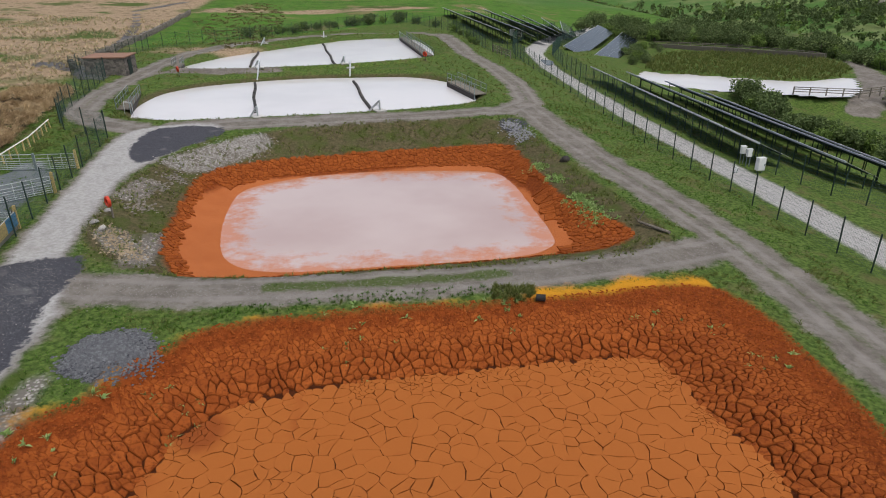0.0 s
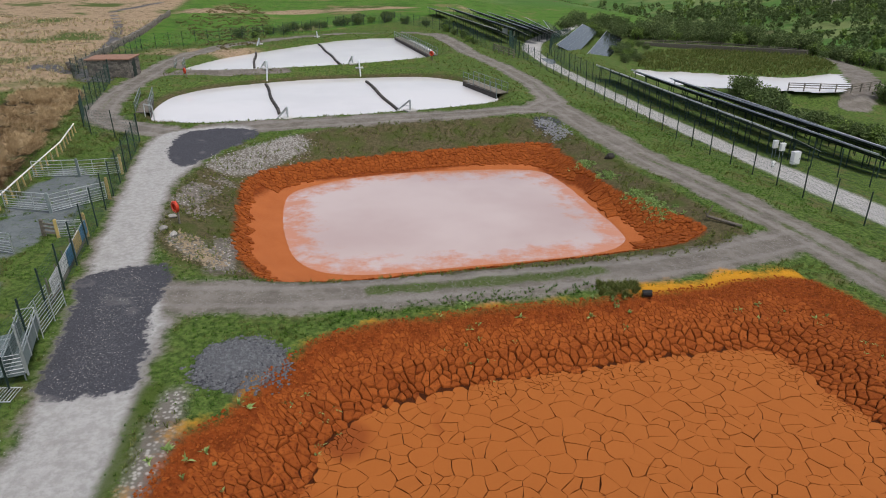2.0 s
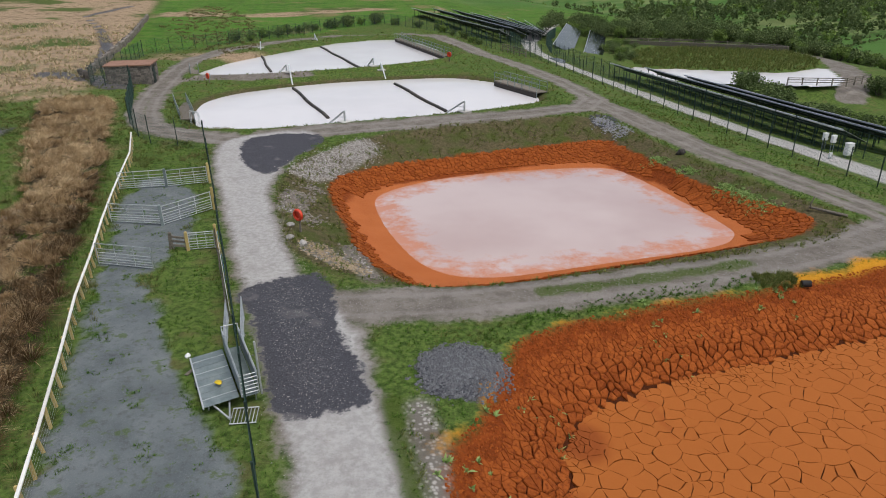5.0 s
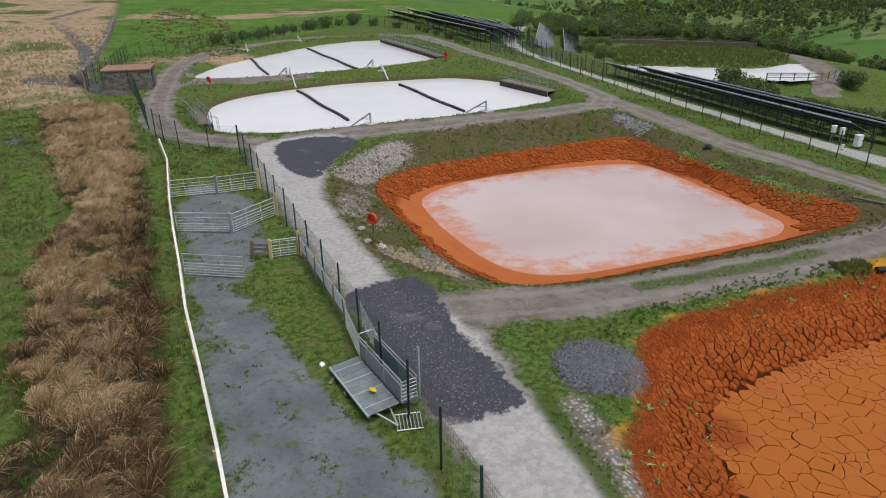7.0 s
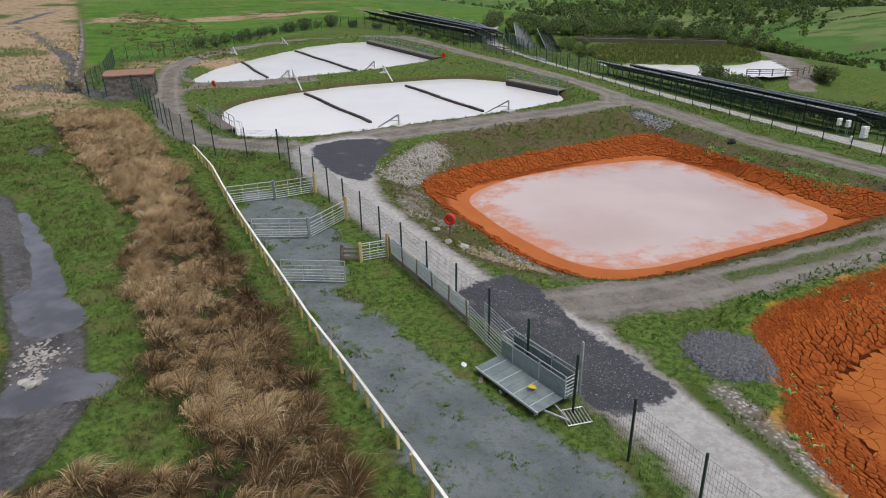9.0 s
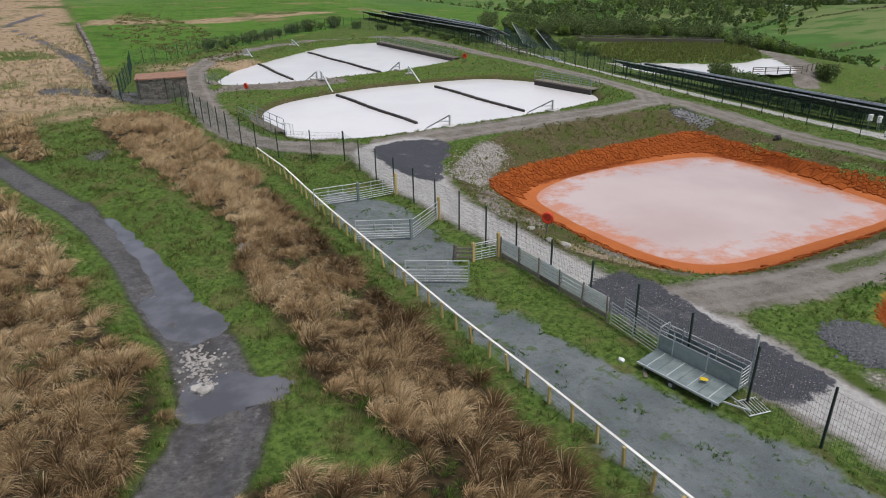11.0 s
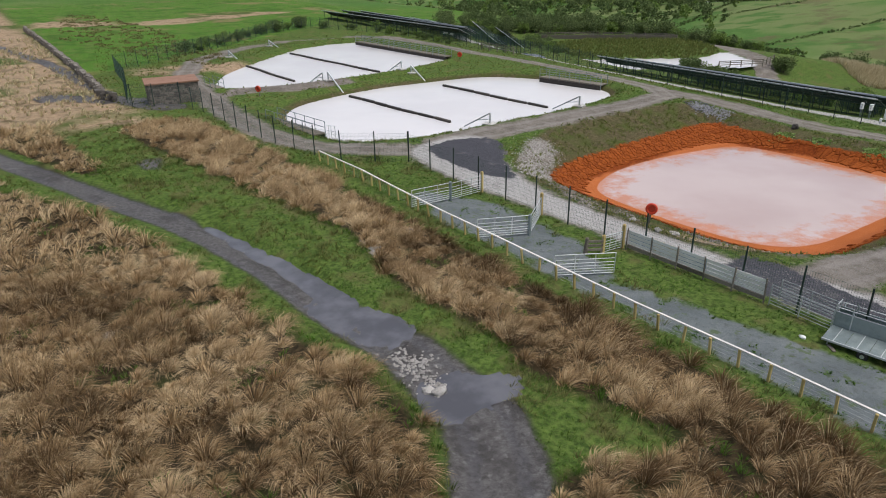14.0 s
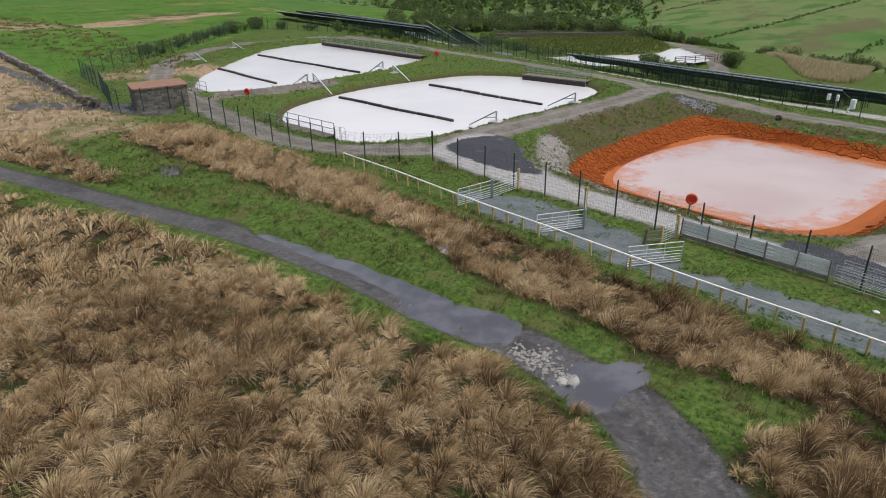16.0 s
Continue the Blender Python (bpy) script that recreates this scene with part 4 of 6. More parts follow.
def sheep_crate():
    """A low trailer with a steel deck, sheeted sides, an end gate, a drawbar and a wheel."""
    a, b = Vector((-20.25, 22.8, 0)), Vector((-19.25, 19.75, 0))
    n = (b - a).length
    g = thing("sheep_trailer", "galvanised sheep handling trailer with a low wide deck", "trailer", at=span((a.x, a.y, at_ground(-20, 21)), (b.x, b.y, at_ground(-20, 21)), n))
    for i in range(4):
        w = n / 4
        deck = part("deck_plate", box(B(), (w - 0.015, 1.12, 0.03), pose(w * (i + 0.5), -0.60, 0.36, 3, 0, 0), 0.005), M_GALV_DULL, g)
        part("rib", box(B(), (0.03, 1.1, 0.012), pose(w * (i + 0.5), -0.60, 0.383, 3, 0, 0)), M_GALV, deck)
    part("deck_edge", box(B(), (n, 0.05, 0.09), pose(n / 2, -1.17, 0.31), 0.006), M_GALV, g)
    part("race_floor", box(B(), (n, 0.55, 0.04), pose(n / 2, 0.3, 0.34), 0.005), M_GALV_DULL, g)
    for y in (0.03, 0.6):
        for i, (x0, x1) in enumerate(((0.02, 0.6), (0.64, 1.95), (2.0, n - 0.02))):
            p = part("side_panel", box(B(), (x1 - x0, 0.018, 0.62), pose((x0 + x1) / 2, y, 0.70), 0.004), M_GALV_DULL, g)
            for x in (x0, x1):
                part("frame_post", rod(B(), (x, y + 0.012, 0.36), (x, y + 0.012, 1.32 if i == 0 else 1.2), 0.022, 6), M_GALV, p)
            part("frame_rail", rod(B(), (x0, y + 0.012, 1.02), (x1, y + 0.012, 1.02), 0.02, 6), M_GALV, p)
            part("top_rail", rod(B(), (x0, y + 0.012, 1.2), (x1, y + 0.012, 1.2), 0.02, 6), M_GALV, p)
    for z in np.linspace(0.45, 1.15, 6):
        part("end_bar", rod(B(), (n, 0.03, z), (n, 0.6, z), 0.016, 6), M_GALV, g)
    part("entry_hoop", rod(B(), (0.02, 0.03, 1.32), (0.02, 0.6, 1.32), 0.022, 6), M_GALV, g)
    part("gate_pole", box(B(), (0.09, 0.06, 2.0), pose(n + 0.02, 0.68, 1.3), 0.006), M_GALV, g, "tall flat steel upright")
    for y, x in ((-0.35, n - 0.1), (-0.85, n - 0.1)):
        part("drawbar", bar(B(), (x, y, 0.26), (n + 0.75, -0.5, 0.2), 0.05, 0.05), M_GALV, g)
    for y in (-1.02, 0.5):
        bm = B()
        bmesh.ops.create_cone(bm, cap_ends=True, segments=20, radius1=0.2, radius2=0.2, depth=0.16, matrix=pose(1.45, y - 0.12, 0.13, 90))
        bmesh.ops.bevel(bm, geom=[e for e in bm.edges if len(e.link_faces) == 2 and any(len(f.verts) > 4 for f in e.link_faces)], offset=0.04, segments=2, affect="EDGES")
        w = part("wheel", bm, M_TYRE, g, "black rubber tyre")
        part("hub", rod(B(), (1.45, y - 0.21, 0.13), (1.45, y - 0.04, 0.13), 0.08, 12), M_GALV, w)
    for x, y in ((0.2, -1.0), (n - 0.3, -1.0), (0.2, 0.5), (n - 0.2, 0.5)):
        part("prop", rod(B(), (x, y, -0.05), (x, y, 0.34), 0.025, 6), M_GALV, g)


sheep_crate()


def ramp_grate():
    g = thing("ramp_grate", "small galvanised barred ramp lying on grass", "grate", at=pose(-19.1, 19.2, at_ground(-19.1, 19.2) + 0.08, 4, 0, -3))
    for y in (-0.36, 0.36):
        part("frame", rod(B(), (-0.42, y, 0), (0.42, y, 0), 0.022, 6), M_GALV, g)
    for x in np.linspace(-0.4, 0.4, 8):
        part("bar", rod(B(), (x, -0.36, 0.005), (x, 0.36, 0.005), 0.016, 6), M_GALV, g)


ramp_grate()


def lump(name, x, y, size, mat, label, category, group="", seed=1, sink=0.3):
    bm = B()
    bmesh.ops.create_icosphere(bm, subdivisions=2, radius=0.5)
    for v in bm.verts:
        k = 1 + 0.35 * noise.noise(v.co * 2.2 + Vector((seed * 3.1, seed, 0)))
        v.co = Vector((v.co.x * size[0] * k, v.co.y * size[1] * k, v.co.z * size[2] * k))
    o = tagged(part(name, bm, mat), label, category, group)
    o.matrix_basis = pose(x, y, at_ground(x, y) + size[2] * (0.5 - sink), 0, 0, seed * 47)
    return o


lump("plastic_bag", -21.6, 23.0, (0.3, 0.22, 0.16), M_BOX, "crumpled white plastic bag on grass", "bag", seed=2)
lump("feed_lid", -20.05, 20.5, (0.3, 0.22, 0.08), M_YELLOW, "yellow plastic lid on the trailer deck", "lid", seed=3).location.z += 0.5
tagged(part("board_offcut", box(B(), (0.5, 0.14, 0.03), pose(-21.3, 22.0, at_ground(-21.3, 22.0) + 0.03, 0, 0, 60), 0.005), M_GREY_WOOD), "short weathered board lying on wet slate", "board")

# ---- pond fittings ----


def bracket(top, end, label="galvanised boom bracket on a concrete slab"):
    """An upright and a sloping arm that hold a boom at the bank."""
    gz = at_ground(*top)
    g = thing("boom_bracket", label, "bracket", "boom brackets", at=pose(top[0], top[1], gz))
    d = Vector((end[0] - top[0], end[1] - top[1], 0))
    hz = 1.0
    ez = end[2] - gz
    part("slab", box(B(), (1.0, 1.0, 0.14), pose(0, 0, 0.04, 0, 0, math.degrees(math.atan2(d.y, d.x))), 0.015), M_CONCRETE, g, "pale concrete slab")
    part("upright", box(B(), (0.13, 0.13, hz), pose(0, 0, hz / 2, 0, 0, math.degrees(math.atan2(d.y, d.x))), 0.012), M_GALV, g)
    part("arm", bar(B(), (0, 0, hz - 0.03), (d.x, d.y, ez), 0.16, 0.12, 0.012), M_GALV, g)
    u = d * 0.45
    part("strut", bar(B(), (0, 0, 0.45), (u.x, u.y, hz - 0.03 + (ez - hz) * 0.45), 0.06, 0.06), M_GALV, g)


def boom(a, b, z, label="black segmented floating boom across milky water"):
    g = thing("floating_boom", label, "boom", "floating booms")
    a, b = Vector((*a, z)), Vector((*b, z))
    n = round((b - a).length / 2.6)
    for i in range(n):
        p, q = a + (b - a) * (i + 0.03) / n, a + (b - a) * (i + 0.97) / n
        w = 0.10 * math.sin(i * 1.3)
        part("float", bar(B(), p + Vector((w, 0, 0.06)), q + Vector((0.1 * math.sin(i * 1.3 + 1.3), 0, 0.06 + 0.03 * math.sin(i))), 0.30, 0.34, 0.07), M_BOOM, g)


bracket((-15.35, 58.35), (-16.7, 60.6, -0.3))
bracket((-4.5, 60.0), (-5.8, 62.5, -0.3))
bracket((-21.7, 85.0), (-21.2, 81.2, -0.3), "long galvanised boom bracket on the grass bank")
bracket((-10.4, 86.7), (-10.1, 83.2, -0.3), "long galvanised boom bracket on the grass bank")
bracket((-22.1, 85.9), (-23.3, 87.9, 0.0))
bracket((-11.3, 87.7), (-12.2, 90.3, 0.0))
bracket((-28.1, 114.3), (-27.4, 106.8, 0.0), "long galvanised boom bracket on the grass bank")
bracket((-19.8, 124.6), (-18.9, 118.3, 0.0), "long galvanised boom bracket on the grass bank")
boom((-21.1, 79.6), (-16.9, 62.9), Z_NEAR)
boom((-9.3, 80.0), (-5.7, 63.5), Z_NEAR)
boom((-27.2, 106.0), (-24.5, 90.2), Z_FAR)
boom((-18.6, 115.5), (-13.0, 91.0), Z_FAR)


def torus(bm, r, t, m, seg=20, sides=8):
    vs = []
    for i in range(seg):
        a = 2 * math.pi * i / seg
        for j in range(sides):
            b = 2 * math.pi * j / sides
            vs.append(bm.verts.new(m @ Vector(((r + t * math.cos(b)) * math.cos(a), (r + t * math.cos(b)) * math.sin(a), t * math.sin(b)))))
    for i in range(seg):
        for j in range(sides):
            q = [vs[i * sides + j], vs[(i + 1) % seg * sides + j], vs[(i + 1) % seg * sides + (j + 1) % sides], vs[i * sides + (j + 1) % sides]]
            bm.faces.new(q)
    return bm


def life_ring(x, y, top, turn, label, lean=0):
    gz = at_ground(x, y)
    h = top - gz
    g = thing("life_ring_stand", label, "life ring", "life ring stands", at=pose(x, y, gz, 0, lean, turn))
    part("post", box(B(), (0.09, 0.09, h + 0.5), pose(0, 0.1, h / 2 - 0.2), 0.008), M_GREY_WOOD, g)
    part("back_plate", rod(B(), (0, 0.045, h), (0, 0.0, h), 0.33, 20), M_ORANGE, g, "round orange back board")
    part("ring", torus(B(), 0.27, 0.075, pose(0, -0.05, h, 90)), M_ORANGE, g, "orange plastic life ring")


life_ring(-18.2, 35.35, 0.5, -45, "orange life ring on a post beside the ochre pond", 4)
life_ring(-30.6, 81.0, 1.15, -55, "orange life ring on a post at the pond corner")
life_ring(-0.8, 91.8, 1.2, -40, "orange life ring on a post between the ponds")


def walkway(a, b, z, wide, label, far_side=1):
    """A grated platform on legs at the water's edge, railed on both sides."""
    a, b = Vector((*a, z)), Vector((*b, z))
    n = (b - a).length
    g = thing("pond_walkway", label, "walkway", "railed pond walkways", at=span(a, b, n))
    part("deck", box(B(), (n, wide, 0.12), pose(n / 2, 0, 0), 0.01), M_GREY_WOOD, g)
    k = max(2, round(n / 1.5))
    for i in range(k + 1):
        x = n * i / k
        for y in (-wide / 2, wide / 2):
            part("post", rod(B(), (x, y, -1.4), (x, y, 1.0), 0.035, 6), M_GALV_DULL, g)
    for y in (-wide / 2, wide / 2):
        for h in (0.5, 1.0):
            part("rail", rod(B(), (0, y, h), (n, y, h), 0.028, 6), M_GALV_DULL, g)
        part("fascia", box(B(), (n, 0.05, 0.5), pose(n / 2, y * 1.05, -0.32), 0.01), M_BOOM, g, "dark stained board")
    return g


walkway((-31.6, 70.6), (-29.4, 62.8), 0.1, 1.2, "galvanised railed walkway at the milky pond's end")
walkway((2.6, 76.5), (5.3, 68.4), 0.1, 1.3, "railed wooden walkway over the milky pond's edge")
walkway((-5.2, 121), (-0.3, 96.4), 0.35, 1.2, "long railed walkway beside the far milky pond")
walkway((-34.2, 91.5), (-33.5, 88.2), 0.3, 1.0, "small railed platform beside the far milky pond")


def ladder(x, y, z, turn):
    g = thing("pool_ladder", "bright hooped steel ladder into the pond", "ladder", at=pose(x, y, z, 0, 0, turn))
    for s in (-0.25, 0.25):
        part("hoop", rod(B(), (s, 0.4, -0.2), (s, 0.35, 0.9), 0.022, 6), M_GALV, g)
        part("side_rail", rod(B(), (s, 0.35, 0.9), (s, -0.3, 0.7), 0.022, 6), M_GALV, g)
        part("leg", rod(B(), (s, -0.3, 0.7), (s, -0.35, -0.8), 0.022, 6), M_GALV, g)
    for h in (-0.4, -0.1, 0.2):
        part("rung", rod(B(), (-0.25, -0.34, h), (0.25, -0.34, h), 0.018, 6), M_GALV, g)


ladder(-28.6, 62.2, 0.1, 115)

# ---- the stone hut ----


def stone_hut():
    x0, x1, y0, y1, z0 = -41.4, -36.6, 80.4, 83.6, at_ground(-39, 80.4) - 0.2
    h = thing("stone_hut", "squat gritstone hut with a rust-stained flat roof", "hut", at=pose(0, 0, 0))
    zt = z0 + 2.25
    rnd = random.Random(5)
    for name, a, b in (("front_wall", (x0, y0), (x1, y0)), ("east_wall", (x1, y0), (x1, y1)), ("rear_wall", (x1, y1), (x0, y1)), ("west_wall", (x0, y1), (x0, y0))):
        a, b = Vector((*a, z0)), Vector((*b, z0))
        n = (b - a).length
        d = (b - a) / n
        out = Vector((d.y, -d.x, 0))
        inner = (0.35 if name in ("front_wall", "rear_wall") else 0)
        w = part(name, bar(B(), a + d * 0.0 - out * 0.17 + Vector((0, 0, 1.1)), b - out * 0.17 + Vector((0, 0, 1.1)), 0.30 if inner else 0.28, 2.2), M_MORTAR, h)
        rows = 11
        for r in range(rows):
            s = rnd.uniform(0.0, 0.2)
            zz = z0 + 0.02 + 2.2 * (r + 0.5) / rows
            while s < n - 0.1:
                ln = min(rnd.uniform(0.22, 0.55), n - s)
                p = a + d * s
                q = a + d * (s + ln - 0.02)
                p.z = q.z = zz
                proud = out * rnd.uniform(-0.01, 0.025)
                if not (name == "east_wall" and 0.8 < s + ln / 2 < 1.9 and zz < z0 + 1.95):
                    part("stone", bar(B(), p + proud, q + proud, 0.06, 2.2 / rows - 0.018, 0.012), M_STONE, w)
                s += ln
    part("roof", box(B(), (x1 - x0 + 0.3, y1 - y0 + 0.3, 0.16), pose((x0 + x1) / 2, (y0 + y1) / 2, zt + 0.06, 1.5), 0.02), M_RUST_ROOF, h, "flat rust-stained roof slab")
    door = part("door", box(B(), (0.06, 0.95, 1.9), pose(x1 + 0.03, y0 + 1.35, z0 + 0.97), 0.01), M_GREEN_STEEL, h, "dark green steel door")
    part("handle", rod(B(), (x1 + 0.07, y0 + 1.7, z0 + 1.0), (x1 + 0.14, y0 + 1.7, z0 + 1.0), 0.03, 8), M_GALV, door)


stone_hut()

# ---- the solar rows ----


def solar_table(a, b, label, wide=3.3, tilt=24.0, tall=1.75, group="solar rows"):
    """A row of panels whose high edge runs from a to b; it faces down to the other side."""
    za, zb = at_ground(*a), at_ground(*b)
    a3, b3 = Vector((*a, za + tall)), Vector((*b, zb + tall))
    n = (b3 - a3).length
    g = thing("solar_row", label, "solar panels", group, at=span(a3, b3, n))
    t = radians(tilt)
    k = max(2, round(n / 1.7))
    w = n / k
    cell = bpy.data.meshes.new("panel")
    box(bm := B(), (w - 0.02, wide / 2 - 0.02, 0.035))
    bm.to_mesh(cell)
    bm.free()
    cell.materials.append(M_PANEL), cell.materials.append(M_PANEL_BACK), cell.materials.append(M_ALU)
    for p in cell.polygons:
        p.material_index = 0 if p.normal.z > 0.5 else 1 if p.normal.z < -0.5 else 2
    for i in range(k):
        for j in range(2):
            y = wide * (j + 0.5) / 2
            shared("panel", cell, g, pose(w * (i + 0.5), y * math.cos(t), -y * math.sin(t), -tilt))
    part("edge_rail", bar(B(), (0, -0.03, 0.0), (n, -0.03, 0.0), 0.10, 0.13), M_ALU, g, "bright aluminium edge rail")
    # underframe borrows the dark steel so its colour holds the shade below the panels
    for y in (0.6, 2.3):
        part("purlin", bar(B(), (0, y * math.cos(t), -y * math.sin(t) - 0.09), (n, y * math.cos(t), -y * math.sin(t) - 0.09), 0.06, 0.09), M_GREEN_STEEL, g)
    m = max(2, round(n / 3.4))
    for i in range(m + 1):
        x = 0.2 + (n - 0.4) * i / m
        for y in (0.6, 2.3):
            part("leg", box(B(), (0.07, 0.07, tall + 0.4 - y * math.sin(t)), pose(x, y * math.cos(t), -(tall + 0.4 + y * math.sin(t)) / 2 - 0.1)), M_GREEN_STEEL, g)
    return g


solar_table((21.6, 90.0), (26.6, 50.6), "long dark solar row seen past its bright edge")
solar_table((26.4, 89.5), (31.6, 47.0), "long dark solar row on thin steel legs")
solar_table((30.6, 86.0), (36.6, 43.0), "long dark solar row on thin steel legs")
solar_table((34.6, 84.0), (41.0, 41.0), "long dark solar row above the bushes")
for i in range(7):
    a = (2.2 + 5.0 * i, 167 + 1.2 * i)
    b = (11.6 + 4.3 * i - 0.25 * i * i, 116 + 5.5 * i)
    solar_table(a, b, "dark solar row in the far array", group="far solar rows")
solar_table((24.2, 124.5), (39.0, 161.0), "sloping solar table shining with sky", 4.0, 24, 1.5, "bright solar tables").matrix_basis = span((39.0, 161.0, -1.6), (24.2, 124.5, -2.2), math.hypot(14.8, 36.5))
solar_table((29.6, 122.5), (44.0, 158.0), "sloping solar table shining with sky", 4.0, 24, 1.5, "bright solar tables").matrix_basis = span((44.0, 158.0, -3.0), (29.6, 122.5, -3.7), math.hypot(14.4, 35.5))


def cabinet(x, y, size, lift, label, name="electrical_cabinet"):
    z = at_ground(x, y)
    g = thing(name, label, "electrical box", "electrical boxes", at=pose(x, y, z, 0, 0, 8))
    body = part("body", box(B(), size, pose(0, 0, lift + size[2] / 2), 0.02), M_BOX, g)
    part("door", box(B(), (size[0] * 0.9, 0.02, size[2] * 0.92), pose(0, -size[1] / 2 - 0.012, lift + size[2] / 2), 0.005), M_BOX, g)
    part("lid", box(B(), (size[0] * 1.06, size[1] * 1.1, 0.04), pose(0, 0, lift + size[2] + 0.022), 0.008), M_BOX, g)
    part("handle", box(B(), (0.03, 0.04, 0.14), pose(size[0] * 0.32, -size[1] / 2 - 0.04, lift + size[2] * 0.5)), M_GREEN_STEEL, g)
    for s in (-0.35, 0.35):
        part("leg", box(B(), (0.05, 0.05, lift + 0.3), pose(size[0] * s, 0, (lift - 0.3) / 2)), M_GALV_DULL, g)


cabinet(26.1, 48.9, (0.62, 0.42, 0.98), 0.2, "tall white electrical cabinet beside the solar row")
cabinet(25.8, 51.5, (0.42, 0.26, 0.6), 0.85, "white inverter box on posts under the panels", "inverter_box")
cabinet(25.9, 50.6, (0.42, 0.26, 0.6), 0.85, "white inverter box on posts under the panels", "inverter_box")
cabinet(23.9, 48.2, (0.25, 0.16, 0.36), 0.1, "small white box on a peg by the fence", "marker_box")
cabinet(15.0, 128.0, (0.9, 0.4, 1.0), 0.7, "white inverter box among the far panels", "inverter_box")
cabinet(16.4, 128.2, (0.9, 0.4, 1.0), 0.7, "white inverter box among the far panels", "inverter_box")


def post_rail(line, step, label, group):
    f = thing("post_rail_fence", label, "fence", group)
    post = mesh_of("post", box(B(), (0.14, 0.14, 1.3), pose(0, 0, 0.5), 0.01), M_GREY_WOOD)
    pts = [(x, y, max(at_ground(x, y), Z_REED)) for x, y in points_along(line, step)]
    for p in pts:
        shared("post", post, f, pose(*p))
    for h in (0.45, 0.8, 1.08):
        for a, b in zip(pts[:-1], pts[1:]):
            part("rail", bar(B(), (a[0], a[1], a[2] + h), (b[0], b[1], b[2] + h), 0.05, 0.11), M_GREY_WOOD, f)


post_rail([(48, 146), (62, 141.5), (75, 127.5)], 2.4, "grey wooden post and rail fence beside the reed pond", "reed pond fences")
post_rail([(52, 94), (60, 91.5), (66, 94)], 2.0, "grey wooden post and rail fence beside the reed pond", "reed pond fences")
post_rail([(9.5, 104), (11.5, 97.5)], 1.8, "short wooden rail fence by the track bend", "short rail fences")
tagged(part("retaining_wall", bar(B(), (48, 145.3, -4.9), (74.4, 127, -4.9), 0.4, 1.6), M_GREY_WOOD), "dark timber wall below the rail fence", "wall", kind="structure")

# ---- plants ----


def blades(roots, count, length, width, spread_, lean, rng, droop=0.35, fat=0.16):
    """Bent blades in tufts: arrays of vertices and faces."""
    n = len(roots) * count
    r = np.repeat(roots, count, 0)
    ang = rng.uniform(0, 2 * np.pi, n)
    out = rng.uniform(0.0, 1.0, n) ** 0.7
    ln = length * rng.uniform(0.55, 1.15, n) * np.repeat(rng.uniform(0.75, 1.2, len(roots)), count)
    tl = np.repeat(rng.uniform(0.6, 1.3, len(roots)), count)
    dx = np.cos(ang) * out * spread_ + lean[0] * tl
    dy = np.sin(ang) * out * spread_ + lean[1] * tl
    up = np.sqrt(np.clip(1 - np.minimum(dx * dx + dy * dy, 0.9), 0.05, 1))
    base = r + np.stack([np.cos(ang), np.sin(ang), 0 * ang], 1) * (out * length * fat)[:, None]
    d = np.stack([dx, dy, up], 1)
    mid = base + d * (ln * 0.55)[:, None]
    tip = base + d * ln[:, None] + np.stack([dx * droop, dy * droop, -np.abs(out) * droop * 0.6], 1) * ln[:, None]
    s = rng.uniform(0, 2 * np.pi, n)
    w = np.stack([np.cos(s), np.sin(s), 0 * s], 1) * (width * rng.uniform(0.7, 1.3, n))[:, None]
    v = np.stack([base - w * 0.5, base + w * 0.5, mid + w * 0.42, mid - w * 0.42, tip], 1).reshape(-1, 3)
    i = np.arange(n)[:, None] * 5
    return v, [np.concatenate([i, i + 1, i + 2, i + 3], 1), np.concatenate([i + 3, i + 2, i + 4], 1)]


def scatter(lo, hi, n, keep, rng):
    p = rng.uniform(lo, hi, (n, 2))
    return p[keep(p[:, 0], p[:, 1])]


def lift(p):
    return np.column_stack([p, ground_z(p[:, 0], p[:, 1]) - 0.03])


def stuff(name, data, material, label, category):
    v, f = data
    return tagged(part(name, np_mesh(name, v, f), material), label, category, kind="stuff")


